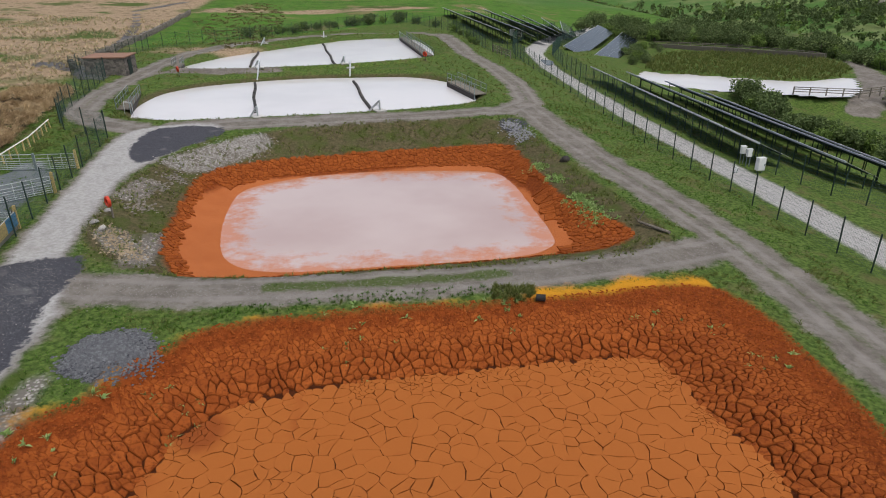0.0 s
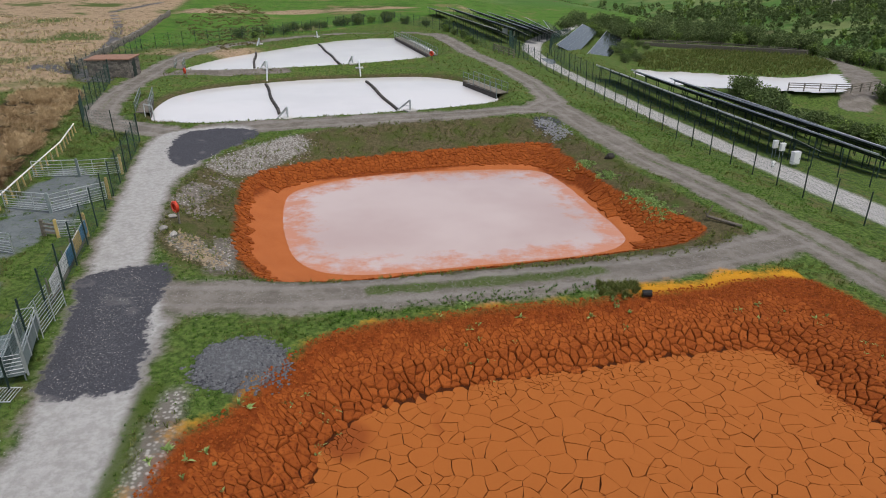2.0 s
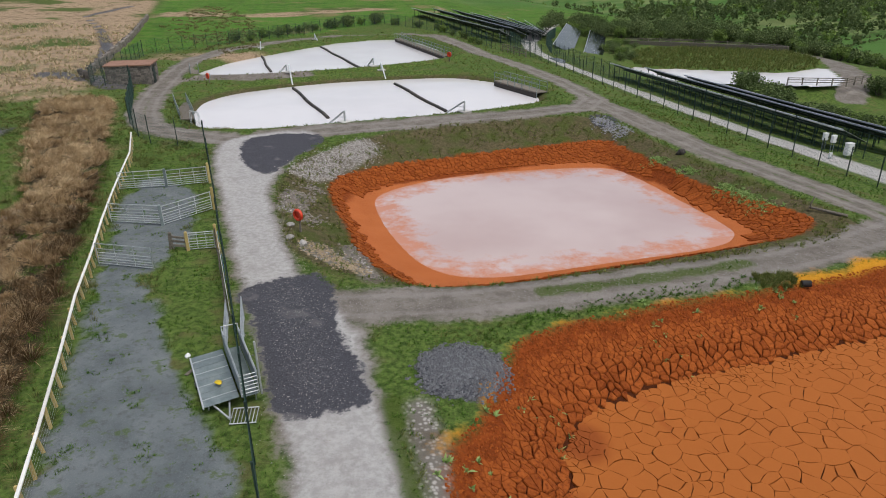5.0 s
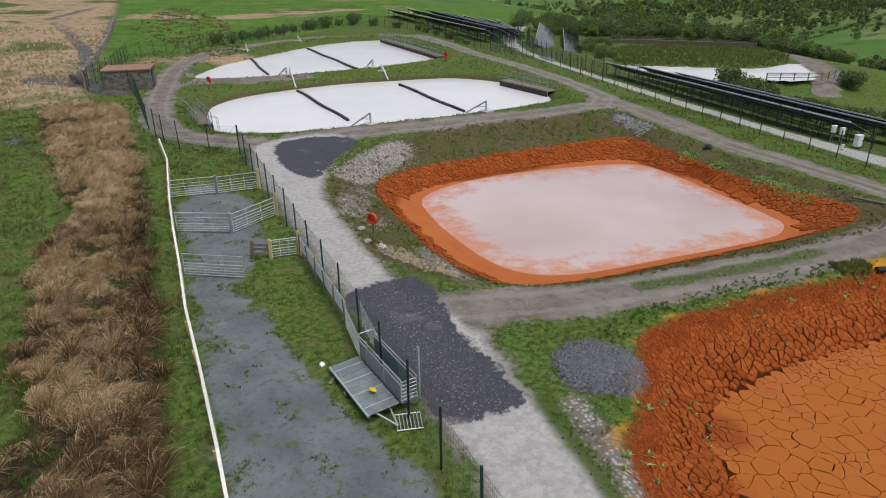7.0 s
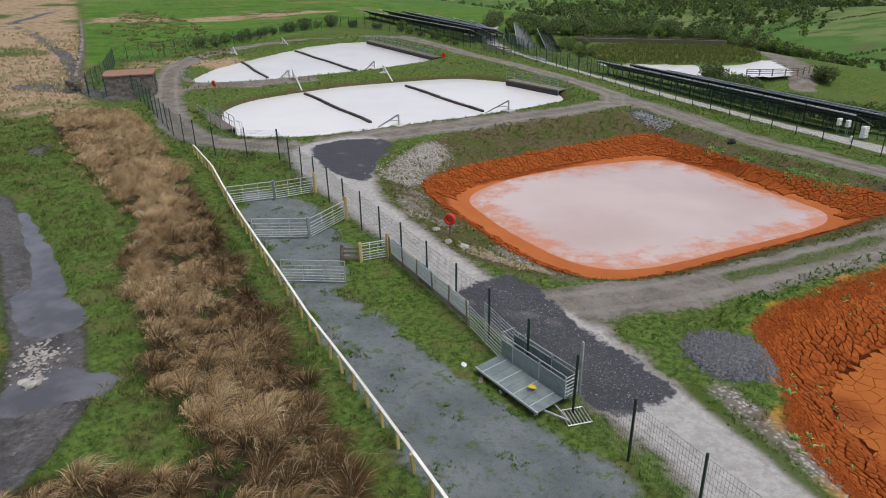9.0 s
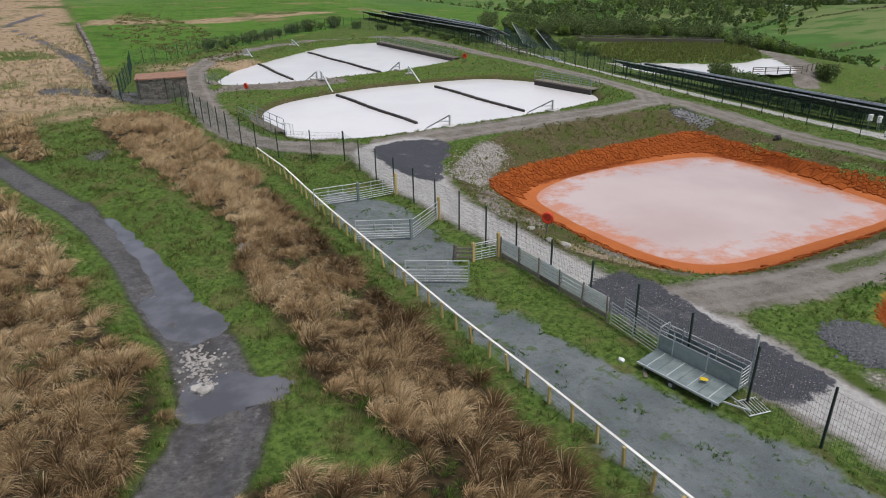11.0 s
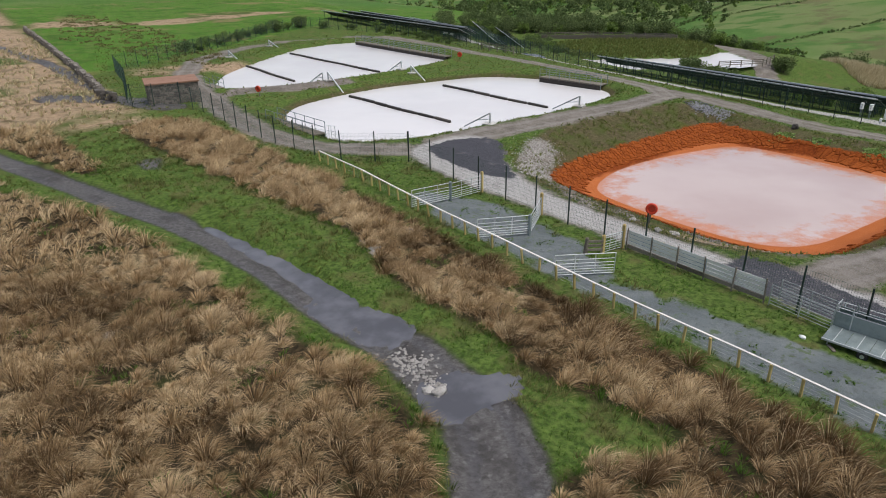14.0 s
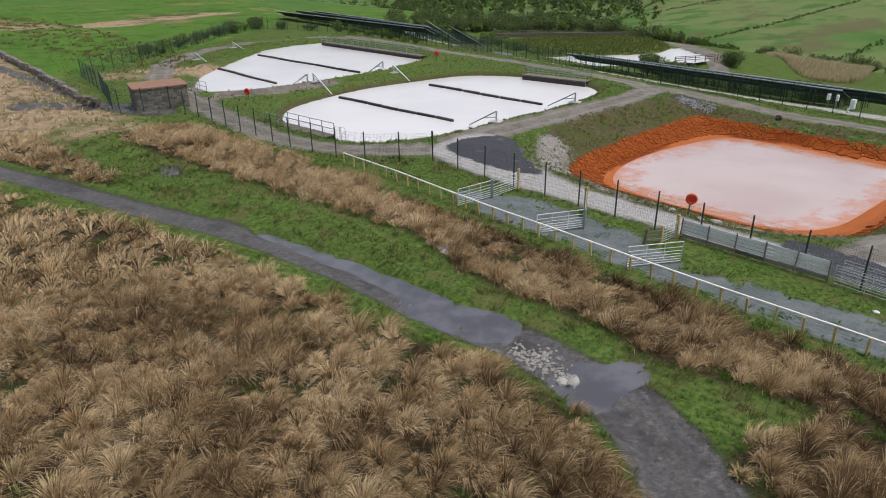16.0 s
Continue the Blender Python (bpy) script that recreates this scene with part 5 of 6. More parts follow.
def tussocks(p, count, length, width, rng):
    """Rush tussocks: fine blades that rise from a tight base, arch outwards and are combed by the wind."""
    n = len(p)
    size = rng.uniform(0.62, 1.3, n) * (1 + 0.18 * np.clip(patchy(p[:, 0], p[:, 1], 0.6), -1, 1))
    wind = 0.6 * np.sin(p[:, 0] * 0.31 + 1.7 * np.sin(p[:, 1] * 0.23)) - 0.6 + rng.normal(0, 0.5, n)
    lean = rng.uniform(0.15, 0.6, n)
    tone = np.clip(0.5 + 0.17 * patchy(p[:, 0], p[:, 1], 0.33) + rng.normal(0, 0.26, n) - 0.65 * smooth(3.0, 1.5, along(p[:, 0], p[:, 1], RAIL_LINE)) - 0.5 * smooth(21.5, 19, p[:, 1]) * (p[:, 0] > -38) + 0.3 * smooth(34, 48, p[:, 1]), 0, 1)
    rep = lambda a: np.repeat(a, count, 0)
    ang, o = rng.uniform(0, 2 * np.pi, n * count), rng.uniform(0, 1, n * count) ** 0.65
    out = np.stack([np.cos(ang), np.sin(ang), 0 * ang], 1)
    tilt = o * 1.0
    ln = (length * rep(size) * rng.uniform(0.6, 1.15, n * count))[:, None]
    blow = rep(np.stack([np.cos(wind) * lean, np.sin(wind) * lean, 0 * wind], 1))
    d = out * np.sin(tilt)[:, None] + np.array([0, 0, 1]) * np.cos(tilt)[:, None]
    base = rep(lift(p)) + out * (0.20 * rep(size) * o)[:, None]
    mid = base + (d + blow * 0.5) * ln * 0.5
    tip = mid + (d * 0.75 + blow * 1.3 + out * 0.25 - np.array([0, 0, 1]) * (0.25 + 0.45 * o)[:, None]) * ln * 0.5
    s = rng.uniform(0, 2 * np.pi, n * count)
    w = np.stack([np.cos(s), np.sin(s), 0 * s], 1) * (width * rng.uniform(0.7, 1.3, n * count))[:, None]
    v = np.stack([base - w * 0.5, base + w * 0.5, mid + w * 0.45, mid - w * 0.45, tip], 1).reshape(-1, 3)
    i = np.arange(n * count)[:, None] * 5
    return v, [np.concatenate([i, i + 1, i + 2, i + 3], 1), np.concatenate([i + 3, i + 2, i + 4], 1)], np.repeat(tone, count * 5)


def jittered(lo, hi, step, keep, rng):
    x, y = np.meshgrid(np.arange(lo[0], hi[0], step), np.arange(lo[1], hi[1], step))
    p = np.stack([x.ravel(), y.ravel()], 1) + rng.uniform(-0.42, 0.42, (x.size, 2)) * step
    return p[keep(p[:, 0], p[:, 1])]


def plant_rushes():
    rng = np.random.default_rng(11)
    bed = lambda x, y: (rush_field(x, y) > 0.12 + 0.35 * np.clip(patchy(x, y, 0.9), -1, 1)) & (patchy(x, y, 0.55) + 0.5 * patchy(x, y, 1.7) < 1.75)
    moor = jittered((-70, 14), (-36, 74), 0.76, lambda x, y: bed(x, y) & (x < -36.5) & (sdf(x, y, RUSH_STRIP) < 0) & (x > -55) & (y > 17 - (x + 38) * 0.7), rng)
    strip = jittered((-46, 10), (-24, 72), 0.72, lambda x, y: bed(x, y) & (sdf(x, y, RUSH_STRIP) > 0), rng)
    near, back = moor[moor[:, 1] < 42], moor[moor[:, 1] >= 42]
    for name, p, count, width, label in (("moor_rush_bed", near, 250, 0.0135, "dense straw-brown dead rush tussocks combed by wind"), ("back_rush_bed", back, 60, 0.03, "straw-brown dead rush tussocks beyond the moor"), ("strip_rush_bed", strip, 230, 0.0135, "brown rush tussocks along the timber fence")):
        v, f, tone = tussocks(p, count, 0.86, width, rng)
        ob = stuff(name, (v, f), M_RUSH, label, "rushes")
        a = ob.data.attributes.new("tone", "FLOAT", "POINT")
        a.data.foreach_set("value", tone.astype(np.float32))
    gaps = jittered((-62, 14), (-26, 60), 0.5, lambda x, y: (rush_field(x, y) > -0.2) & ((patchy(x, y, 0.55) + 0.5 * patchy(x, y, 1.7) > 1.6) | (np.abs(rush_field(x, y)) < 0.25)), rng)
    stuff("gap_grass", blades(lift(gaps), 26, 0.30, 0.02, 0.7, (0.1, -0.05), rng, 0.35, 0.5), M_BLADE, "dark green grass in the gaps between rushes", "grass")
    far = scatter((-110, 72), (-44, 150), 3800, lambda x, y: (-46 - x - (y - 95) * 0.18 > 0) & (patchy(x, y, 0.12) < 1.2), rng)
    pasture = scatter((-60, 100), (-10, 210), 9000, lambda x, y: (sdf(x, y, PASTURE_TUFTS) > 0) & (patchy(x, y, 0.5) + 0.6 * patchy(x, y, 1.3) > 0.2), rng)
    stuff("pasture_tufts", blades(lift(pasture), 9, 0.42, 0.09, 0.8, (0.2, -0.1), rng, 0.35, 0.6), M_REED_DULL, "brown tufts of rush in the bright pasture", "rushes")
    stuff("far_rush_bed", blades(lift(far), 10, 0.55, 0.09, 0.7, (0.3, -0.2), rng), M_REED, "pale straw rushes on the far moor", "rushes")


plant_rushes()


def open_grass(x, y):
    """Where turf grows: not on tracks, mud, stone, slate or under rushes."""
    ok = (sdf(x, y, ROAD) < -0.1) & (along(x, y, LOOP) > 1.6) & (along(x, y, CAUSEWAY) > 1.45) & (along(x, y, EAST_TRACK) > 1.9) & (along(x, y, SERVICE) > 1.6)
    ok &= (sdf(x, y, DRY_RIM) < -0.15) & (sdf(x, y, PINK_RIM) < 0.2) & (along(x, y, PEAT) > 1.35) & (rush_field(x, y) < 0.2)
    ok &= (sdf(x, y, NEAR_WATER) < -0.5) & (sdf(x, y, FAR_WATER) < -0.5) & (np.hypot(x + 11.7, y - 20.9) > 1.7)
    pen = sdf(x, y, PEN) > 0.1 + 0.3 * patchy(x, y, 1.1)
    return ok & ~pen


def plant_grass():
    rng = np.random.default_rng(12)
    p = scatter((-52, 12), (22, 66), 62000, lambda x, y: open_grass(x, y) & (patchy(x, y, 0.7) > -1.2), rng)
    k = patchy(p[:, 0], p[:, 1], 0.45) + rng.normal(0, 0.6, len(p)) > 0.9
    stuff("turf", blades(lift(p[~k]), 7, 0.15, 0.018, 0.75, (0.1, -0.05), rng), M_BLADE, "short green turf beside the tracks", "grass")
    stuff("dry_turf", blades(lift(p[k]), 9, 0.24, 0.020, 0.7, (0.15, -0.1), rng), M_TURF, "tufts of dry yellowish grass", "grass")
    hum = scatter((-56, 12), (-24, 72), 9000, lambda x, y: open_grass(x, y) & (patchy(x, y, 0.8) + 0.6 * patchy(x, y, 2.2) > 0.3), rng)
    stuff("hummock_grass", blades(lift(hum), 22, 0.34, 0.02, 0.75, (0.2, -0.12), rng, 0.4, 0.5), M_HUMMOCK, "olive tufts of rough grass on the moor", "grass")
    far = scatter((-46, 55), (30, 135), 7500, lambda x, y: open_grass(x, y), rng)
    stuff("far_turf", blades(lift(far), 6, 0.26, 0.06, 0.8, (0.1, -0.05), rng), M_TURF, "rough yellow-green grass round the milky ponds", "grass")
    bank = scatter((-21, 27), (15, 58), 9000, lambda x, y: (sdf(x, y, PINK_RIM) > 0.0) & (sdf(x, y, PINK_MUD) < -0.25) & (patchy(x, y, 0.9) > -0.6), rng)
    stuff("bank_grass", blades(lift(bank), 8, 0.26, 0.03, 0.8, (0.1, -0.1), rng), M_TURF, "sparse rough grass on the earth banks", "grass")
    edge = scatter((-13, 22.5), (14, 29), 2600, lambda x, y: (np.abs(sdf(x, y, DRY_RIM) + 0.55) < 0.5) & (x < 3.5), rng)
    stuff("rim_grass", blades(lift(edge), 11, 0.20, 0.022, 0.7, (0.1, -0.15), rng), M_BLADE, "longer green grass on the dry pond's rim", "grass")
    mid = scatter((-16, 8), (19, 34), 5200, lambda x, y: (along(x, y, [(-7, 26.6), (-2, 27.1), (4, 28.2)]) < 0.42) | (along(x, y, [(-14.3, 19.4), (-14.2, 17.8), (-14.0, 16.5), (-13.9, 15.0), (-13.8, 9)]) < 0.45), rng)
    stuff("track_grass", blades(lift(mid), 10, 0.13, 0.02, 0.8, (0.1, -0.05), rng), M_BLADE, "thin grass growing in the gravel track", "grass")
    pen = scatter((-30, 10), (-18, 52), 16000, lambda x, y: (sdf(x, y, PEN) > 0) & (patchy(x, y, 1.3) + 0.5 * patchy(x, y, 3.1) > 1.1 - 0.9 * smooth(41, 45, y) - 0.7 * smooth(21, 17, y) + 0.3 * np.clip(sdf(x, y, PEN), 0, 1.5)), rng)
    stuff("pen_grass", blades(lift(pen), 9, 0.13, 0.022, 0.85, (0.1, -0.05), rng), M_BLADE, "sparse grass pushing through wet slate", "grass")
    tuft = scatter((3.2, 25.6), (5.2, 26.8), 90, lambda x, y: x > 0, rng)
    stuff("long_grass_tuft", blades(lift(tuft), 34, 0.34, 0.02, 0.6, (0.1, -0.1), rng), M_TURF, "long tuft of grass beside the causeway", "grass")


plant_grass()


def weeds(name, spots, n, r, rng, label):
    """Low pale-leaved weeds in rosettes."""
    c = spots[rng.integers(0, len(spots), n)] + rng.normal(0, r, (n, 2))
    stuff(name, blades(lift(c), 9, 0.22, 0.11, 0.95, (0, 0), rng, 0.5), M_WEED, label, "weeds")


rng = np.random.default_rng(13)
weeds("coltsfoot_patch", np.array([(8.3, 47.2), (9.2, 44.2), (10.0, 40.2), (10.4, 38.2), (10.6, 37.0), (10.2, 39)]), 420, 0.4, rng, "pale green leafy weeds on the red bank")
weeds("seedling_weeds", np.array([(-3, 23.4), (-1.5, 23), (4, 25), (10.5, 25.2), (12.8, 24.5), (-9.5, 19.5), (-8.8, 18.5), (13.8, 22), (-12.3, 16.5)]), 70, 0.7, rng, "scattered pale seedlings on red mud")


def crown(rng, clumps, per, r, high, leaf):
    """Leaves on many uneven clumps."""
    c = rng.normal(0, 1, (clumps, 3))
    c /= np.linalg.norm(c, axis=1)[:, None]
    c *= rng.uniform(0.35, 1.0, clumps)[:, None]
    c = c * np.array([r, r, high * 0.42]) + np.array([0, 0, high * 0.55])
    rad = rng.uniform(0.22, 0.45, clumps) * r
    d = rng.normal(0, 1, (clumps * per, 3))
    d /= np.linalg.norm(d, axis=1)[:, None]
    p = np.repeat(c, per, 0) + d * (np.repeat(rad, per) * rng.uniform(0.6, 1.1, clumps * per))[:, None]
    p[:, 2] = np.abs(p[:, 2])
    a = rng.normal(0, 1, p.shape)
    b = rng.normal(0, 1, p.shape)
    a /= np.linalg.norm(a, axis=1)[:, None]
    b -= a * (a * b).sum(1)[:, None]
    b /= np.linalg.norm(b, axis=1)[:, None]
    s = leaf * rng.uniform(0.6, 1.3, len(p))[:, None]
    v = np.stack([p - a * s, p - b * s * 0.5, p + a * s, p + b * s * 0.5], 1).reshape(-1, 3)
    i = np.arange(len(p))[:, None] * 4
    return v, [np.concatenate([i, i + 1, i + 2, i + 3], 1)]


def shrub(mat, seed, r, high, leaf, label, group, clumps=28, per=48):
    rng = np.random.default_rng(seed)
    g = thing("shrub", label, "shrub", group)
    for i in range(5):
        a = i * 1.26 + seed
        bm = rod(B(), (0.1 * math.cos(a), 0.1 * math.sin(a), -0.3), (r * 0.45 * math.cos(a), r * 0.45 * math.sin(a), high * 0.6), 0.05, 5)
        part("stem", bm, M_BARK, g)
    part("crown", np_mesh("crown", *crown(rng, clumps, per, r, high, leaf)), mat, g)
    return g


def hedge_of(shrubs, line, step, rng, wob=1.0, size=(0.7, 1.2)):
    for i, (x, y) in enumerate(points_along(line, step)):
        x, y = x + rng.normal(0, wob), y + rng.normal(0, wob)
        s = rng.uniform(*size)
        src = shrubs[i % len(shrubs)]
        c = copy_thing(src, pose(x, y, at_ground(x, y), 0, 0, rng.uniform(0, 360)))
        c.scale = (s, s, s * rng.uniform(0.8, 1.15))


def plant_shrubs():
    rng = np.random.default_rng(14)
    kinds = [shrub(M_LEAF, 21, 1.7, 2.6, 0.15, "grey-green willow shrub beyond the solar rows", "willow shrubs"),
             shrub(M_LEAF_FRESH, 22, 1.5, 2.2, 0.145, "fresh green willow shrub beyond the solar rows", "willow shrubs"),
             shrub(M_LEAF_DARK, 23, 1.8, 2.6, 0.155, "dark green shrub in a thicket", "willow shrubs")]
    for k, (x, y) in zip(kinds, ((52, 70), (48, 80), (52, 168))):
        k.matrix_basis = pose(x, y, at_ground(x, y))
    g, f, d = kinds
    hedge_of([g, g, f], [(44, 95), (45.5, 86), (47, 77), (49, 69), (52, 62)], 1.2, rng, 1.1, (0.85, 1.3))
    hedge_of([d, d, g, f], [(40, 172), (46, 164), (55, 152), (66, 147), (80, 140), (86, 124)], 1.5, rng, 2.0, (0.9, 1.5))
    hedge_of([d, g], [(42, 186), (54, 178), (66, 166), (84, 142)], 2.0, rng, 2.5, (1.0, 1.6))
    hedge_of([g, f, d], [(-33, 123.5), (-20, 142), (-6, 152)], 1.8, rng, 0.8, (0.4, 0.85))
    hedge_of([g, f], [(8, 110), (4, 138), (-3, 148)], 4.0, rng, 0.8, (0.35, 0.7))
    hedge_of([g, f, d], [(36, 120), (40, 132), (46, 146)], 2.2, rng, 1.5, (0.5, 0.8))
    hedge_of([f, g], [(80, 134), (86, 128), (84, 116)], 2.4, rng, 2.0, (0.6, 0.9))
    hedge_of([g], [(66, 92), (67, 93)], 1.0, rng, 0.4, (1.0, 1.2))
    hedge_of([d, g], [(118, 122), (128, 110), (132, 92), (126, 78)], 2.6, rng, 2.5, (0.9, 1.5))
    hedge_of([g, f], [(92, 132), (104, 140), (118, 136)], 3.0, rng, 3.0, (0.9, 1.4))


plant_shrubs()


def far_woods():
    """Woods, hedgerows and scattered trees of the valley, all in one mesh."""
    rng = np.random.default_rng(15)
    spots = []
    for (x0, y0), (x1, y1), n, w in (((190, 540), (340, 430), 260, 35), ((260, 420), (560, 300), 300, 40), ((200, 520), (520, 620), 260, 60), ((430, 240), (560, 150), 120, 14), ((600, 500), (900, 200), 260, 80), ((-120, 520), (200, 620), 120, 30)):
        t = rng.uniform(0, 1, n)
        spots.append(np.column_stack([x0 + (x1 - x0) * t + rng.normal(0, w, n), y0 + (y1 - y0) * t + rng.normal(0, w, n)]))
    big = len(np.concatenate(spots))
    spots.append(np.column_stack([rng.uniform(78, 175, 150), rng.uniform(112, 225, 150)]))
    t = rng.uniform(0, 1, 150)
    spots.append(np.column_stack([170 + 210 * t + rng.normal(0, 22, 150), 280 + 120 * t + rng.normal(0, 26, 150)]))
    p = np.concatenate(spots)
    z = ground_z(p[:, 0], p[:, 1])
    vs, fs, base = [[], [], []], [[], [], []], [0, 0, 0]
    for i, (x, y) in enumerate(p):
        s = rng.uniform(0.22, 0.42) if big <= i < big + 150 else rng.uniform(0.6, 1.2)
        v, f = crown(rng, 9, 10, 3.2 * s, 8.5 * s, 0.9 if s > 0.5 else 0.4)
        k = int(rng.choice([0, 0, 1, 2, 2]))
        vs[k].append(v + np.array([x, y, z[i]]))
        fs[k].append(f[0] + base[k])
        base[k] += len(v)
    for k, (m, lab) in enumerate(((M_LEAF_DARK, "dark woodland trees in the far valley"), (M_LEAF_FRESH, "fresh green trees in the far valley"), (M_LEAF, "grey-green trees in the far valley"))):
        stuff("far_trees", (np.concatenate(vs[k]), [np.concatenate(fs[k])]), m, lab, "woodland")
    vs, fs, base = [], [], 0
    for a, b in (((130, 330), (420, 250)), ((-150, 420), (160, 380)), ((160, 130), (330, 150)), ((150, 200), (300, 190)), ((180, 260), (420, 380)), ((-60, 340), (130, 330)), ((200, 90), (300, 60))):
        n = int(math.dist(a, b) / 2)
        for t in np.linspace(0, 1, n):
            x, y = a[0] + (b[0] - a[0]) * t + rng.normal(0, 0.5), a[1] + (b[1] - a[1]) * t + rng.normal(0, 0.5)
            v, f = crown(rng, 3, 7, 1.1, 1.0, 0.42)
            vs.append(v + np.array([x, y, at_ground(x, y)]))
            fs.append(f[0] + base)
            base += len(v)
    stuff("hedgerows", (np.concatenate(vs), [np.concatenate(fs)]), M_LEAF_DARK, "dark hedgerows between the far fields", "hedgerow")


far_woods()


def reeds():
    rng = np.random.default_rng(16)
    p = scatter((82, 78), (120, 118), 5200, lambda x, y: sdf(x, y, closed([(86, 92), (104, 111), (117, 106), (112, 92), (101, 83), (88, 80)])) > 0, rng)
    stuff("reed_bed", blades(lift(p), 12, 1.5, 0.11, 0.35, (0.1, -0.05), rng), M_REED, "pale dry reed bed in the hollow", "reeds")
    q = scatter((36, 103), (74, 138), 3200, lambda x, y: sdf(x, y, REED_ISLE) > 0.5, rng)
    stuff("reed_isle", blades(lift(q), 10, 0.8, 0.08, 0.6, (0.1, -0.05), rng), M_TURF, "yellow-green sedge on the reed pond's island", "reeds")


reeds()

# ---- stones, spoil and odds ----


def rubble(name, spots, n, r, size, mat, label, seed, flat=0.6):
    """Loose angular stones, joined."""
    rng = np.random.default_rng(seed)
    s = np.array(spots, float)
    c = s[rng.integers(0, len(s), n)] + rng.normal(0, r, (n, 2))
    z = ground_z(c[:, 0], c[:, 1])
    octa = np.array([(1, 0, 0), (0, 1, 0), (-1, 0, 0), (0, -1, 0), (0.1, 0, 1), (0, 0.1, -1)], float)
    tri = np.array([(0, 1, 4), (1, 2, 4), (2, 3, 4), (3, 0, 4), (1, 0, 5), (2, 1, 5), (3, 2, 5), (0, 3, 5)])
    k = size * rng.uniform(0.4, 1.4, (n, 1, 1)) * rng.uniform(0.6, 1.2, (n, 6, 3)) * np.array([1, 1, flat])
    a = rng.uniform(0, 6.28, n)
    v = octa[None] * k
    x = v[..., 0] * np.cos(a)[:, None] - v[..., 1] * np.sin(a)[:, None]
    y = v[..., 0] * np.sin(a)[:, None] + v[..., 1] * np.cos(a)[:, None]
    v = np.stack([x + c[:, :1], y + c[:, 1:], v[..., 2] + z[:, None] + size * 0.15], -1).reshape(-1, 3)
    f = (np.arange(n)[:, None, None] * 6 + tri[None]).reshape(-1, 3)
    ob = stuff(name, (v, [f]), mat, label, "stones")
    ob.data.shade_flat()
    return ob


ring_spots = [(-11.7 + 1.2 * math.cos(a) * r, 20.9 + 1.2 * math.sin(a) * r) for a in np.linspace(0, 6.2, 14) for r in (0.25, 0.7, 1.15)]
rubble("chippings_heap", ring_spots, 3600, 0.22, 0.075, M_SLATE, "low heap of grey slate chippings", 31)
rubble("pale_rubble", [(-18.2, 47.2), (-17.2, 48.6), (-16.2, 49.8), (-15, 51.2), (-14.2, 52)], 1700, 0.75, 0.06, M_PALE_STONE, "pale crushed stone spread down the bank", 32)
rubble("spoil_stones", [(-15.8, 31.4), (-16.6, 32.4), (-17.2, 33.3), (-15.2, 30.6)], 420, 0.5, 0.09, M_SPOIL, "yellowish broken stone on the bank", 33)
rubble("bank_stones", [(-18.6, 40), (-18.4, 42), (-17.6, 38), (-17.8, 44), (-18.8, 41)], 420, 0.5, 0.12, M_STONE, "dark broken stones on the earth bank", 34)
rubble("slate_spill", [(7.2, 56.2), (7.8, 55), (8.2, 54)], 500, 0.45, 0.10, M_SLATE, "slate spilled down the pond bank", 35)
rubble("track_stones", [(-36.5, 28.3), (-36.4, 27.2), (-36.1, 26.3), (-35.9, 27.6)], 260, 0.33, 0.075, M_PALE_STONE, "pale stones washed onto the peat track", 36)
rubble("heap_stones", [(-33.9, 38.6), (-33.9, 37.9), (-34.0, 37.3)], 90, 0.2, 0.14, M_PALE_STONE, "small heap of pale field stones", 37)
rubble("road_gravel", points_along([(-15.8, 10), (-16.6, 18), (-18, 26), (-20.6, 38)], 0.5), 2600, 0.8, 0.022, M_PALE_STONE, "loose pale gravel on the road", 38)
rubble("causeway_gravel", points_along(CAUSEWAY, 0.5), 2600, 0.7, 0.03, M_PALE_STONE, "loose gravel on the causeway", 39)
rubble("planings_gravel", points_along([(-18.5, 28), (-17.8, 25), (-16.6, 20.5)], 0.4), 2600, 0.7, 0.03, M_SLATE, "loose dark planings on the road patch", 40)
rubble("waterline_stones", [(-14.4, 30.2), (-14.9, 31.6), (-15.2, 33), (-15.4, 34.4)], 140, 0.3, 0.10, M_STONE, "dark stones along the mud's edge", 41)
for i, (x, y) in enumerate(((-18.7, 36.1), (-18.6, 34.2), (-17.9, 33.6), (-36.4, 26.1), (-36.1, 25.9), (-46, 34), (-31.2, 39.6))):
    lump("boulder", x, y, (0.5 + 0.1 * (i % 3), 0.4, 0.3), M_PALE_STONE, "pale lichen-covered boulder half sunk in grass", "boulder", "boulders", seed=i + 4)
lump("black_drum", 10.5, 47.8, (0.8, 0.6, 0.6), M_BOOM, "black crumpled plastic on the bank", "litter", seed=12)
tagged(part("pipe_end", rod(B(), (5.2, 25.75, at_ground(5.3, 25.7) + 0.15), (5.6, 25.65, at_ground(5.3, 25.7) + 0.17), 0.16, 12), M_TYRE), "short black pipe end beside grass", "pipe")


def fallen_log():
    g = thing("fallen_log", "grey weathered log lying on the bank", "log")
    z = at_ground(13.3, 34.4)
    bm = B()
    bmesh.ops.create_cone(bm, cap_ends=True, segments=9, radius1=0.11, radius2=0.07, depth=2.1, matrix=look((13.2, 34.5, z + 0.14), (14.5, 33.0, z + 0.05)))
    part("trunk", bm, M_GREY_WOOD, g)
    part("branch", rod(B(), (12.5, 35.3, z + 0.1), (12.9, 35.5, z + 0.75), 0.035, 5), M_GREY_WOOD, g)
    part("branch", rod(B(), (12.6, 35.2, z + 0.1), (12.2, 34.9, z + 0.6), 0.03, 5), M_GREY_WOOD, g)


fallen_log()


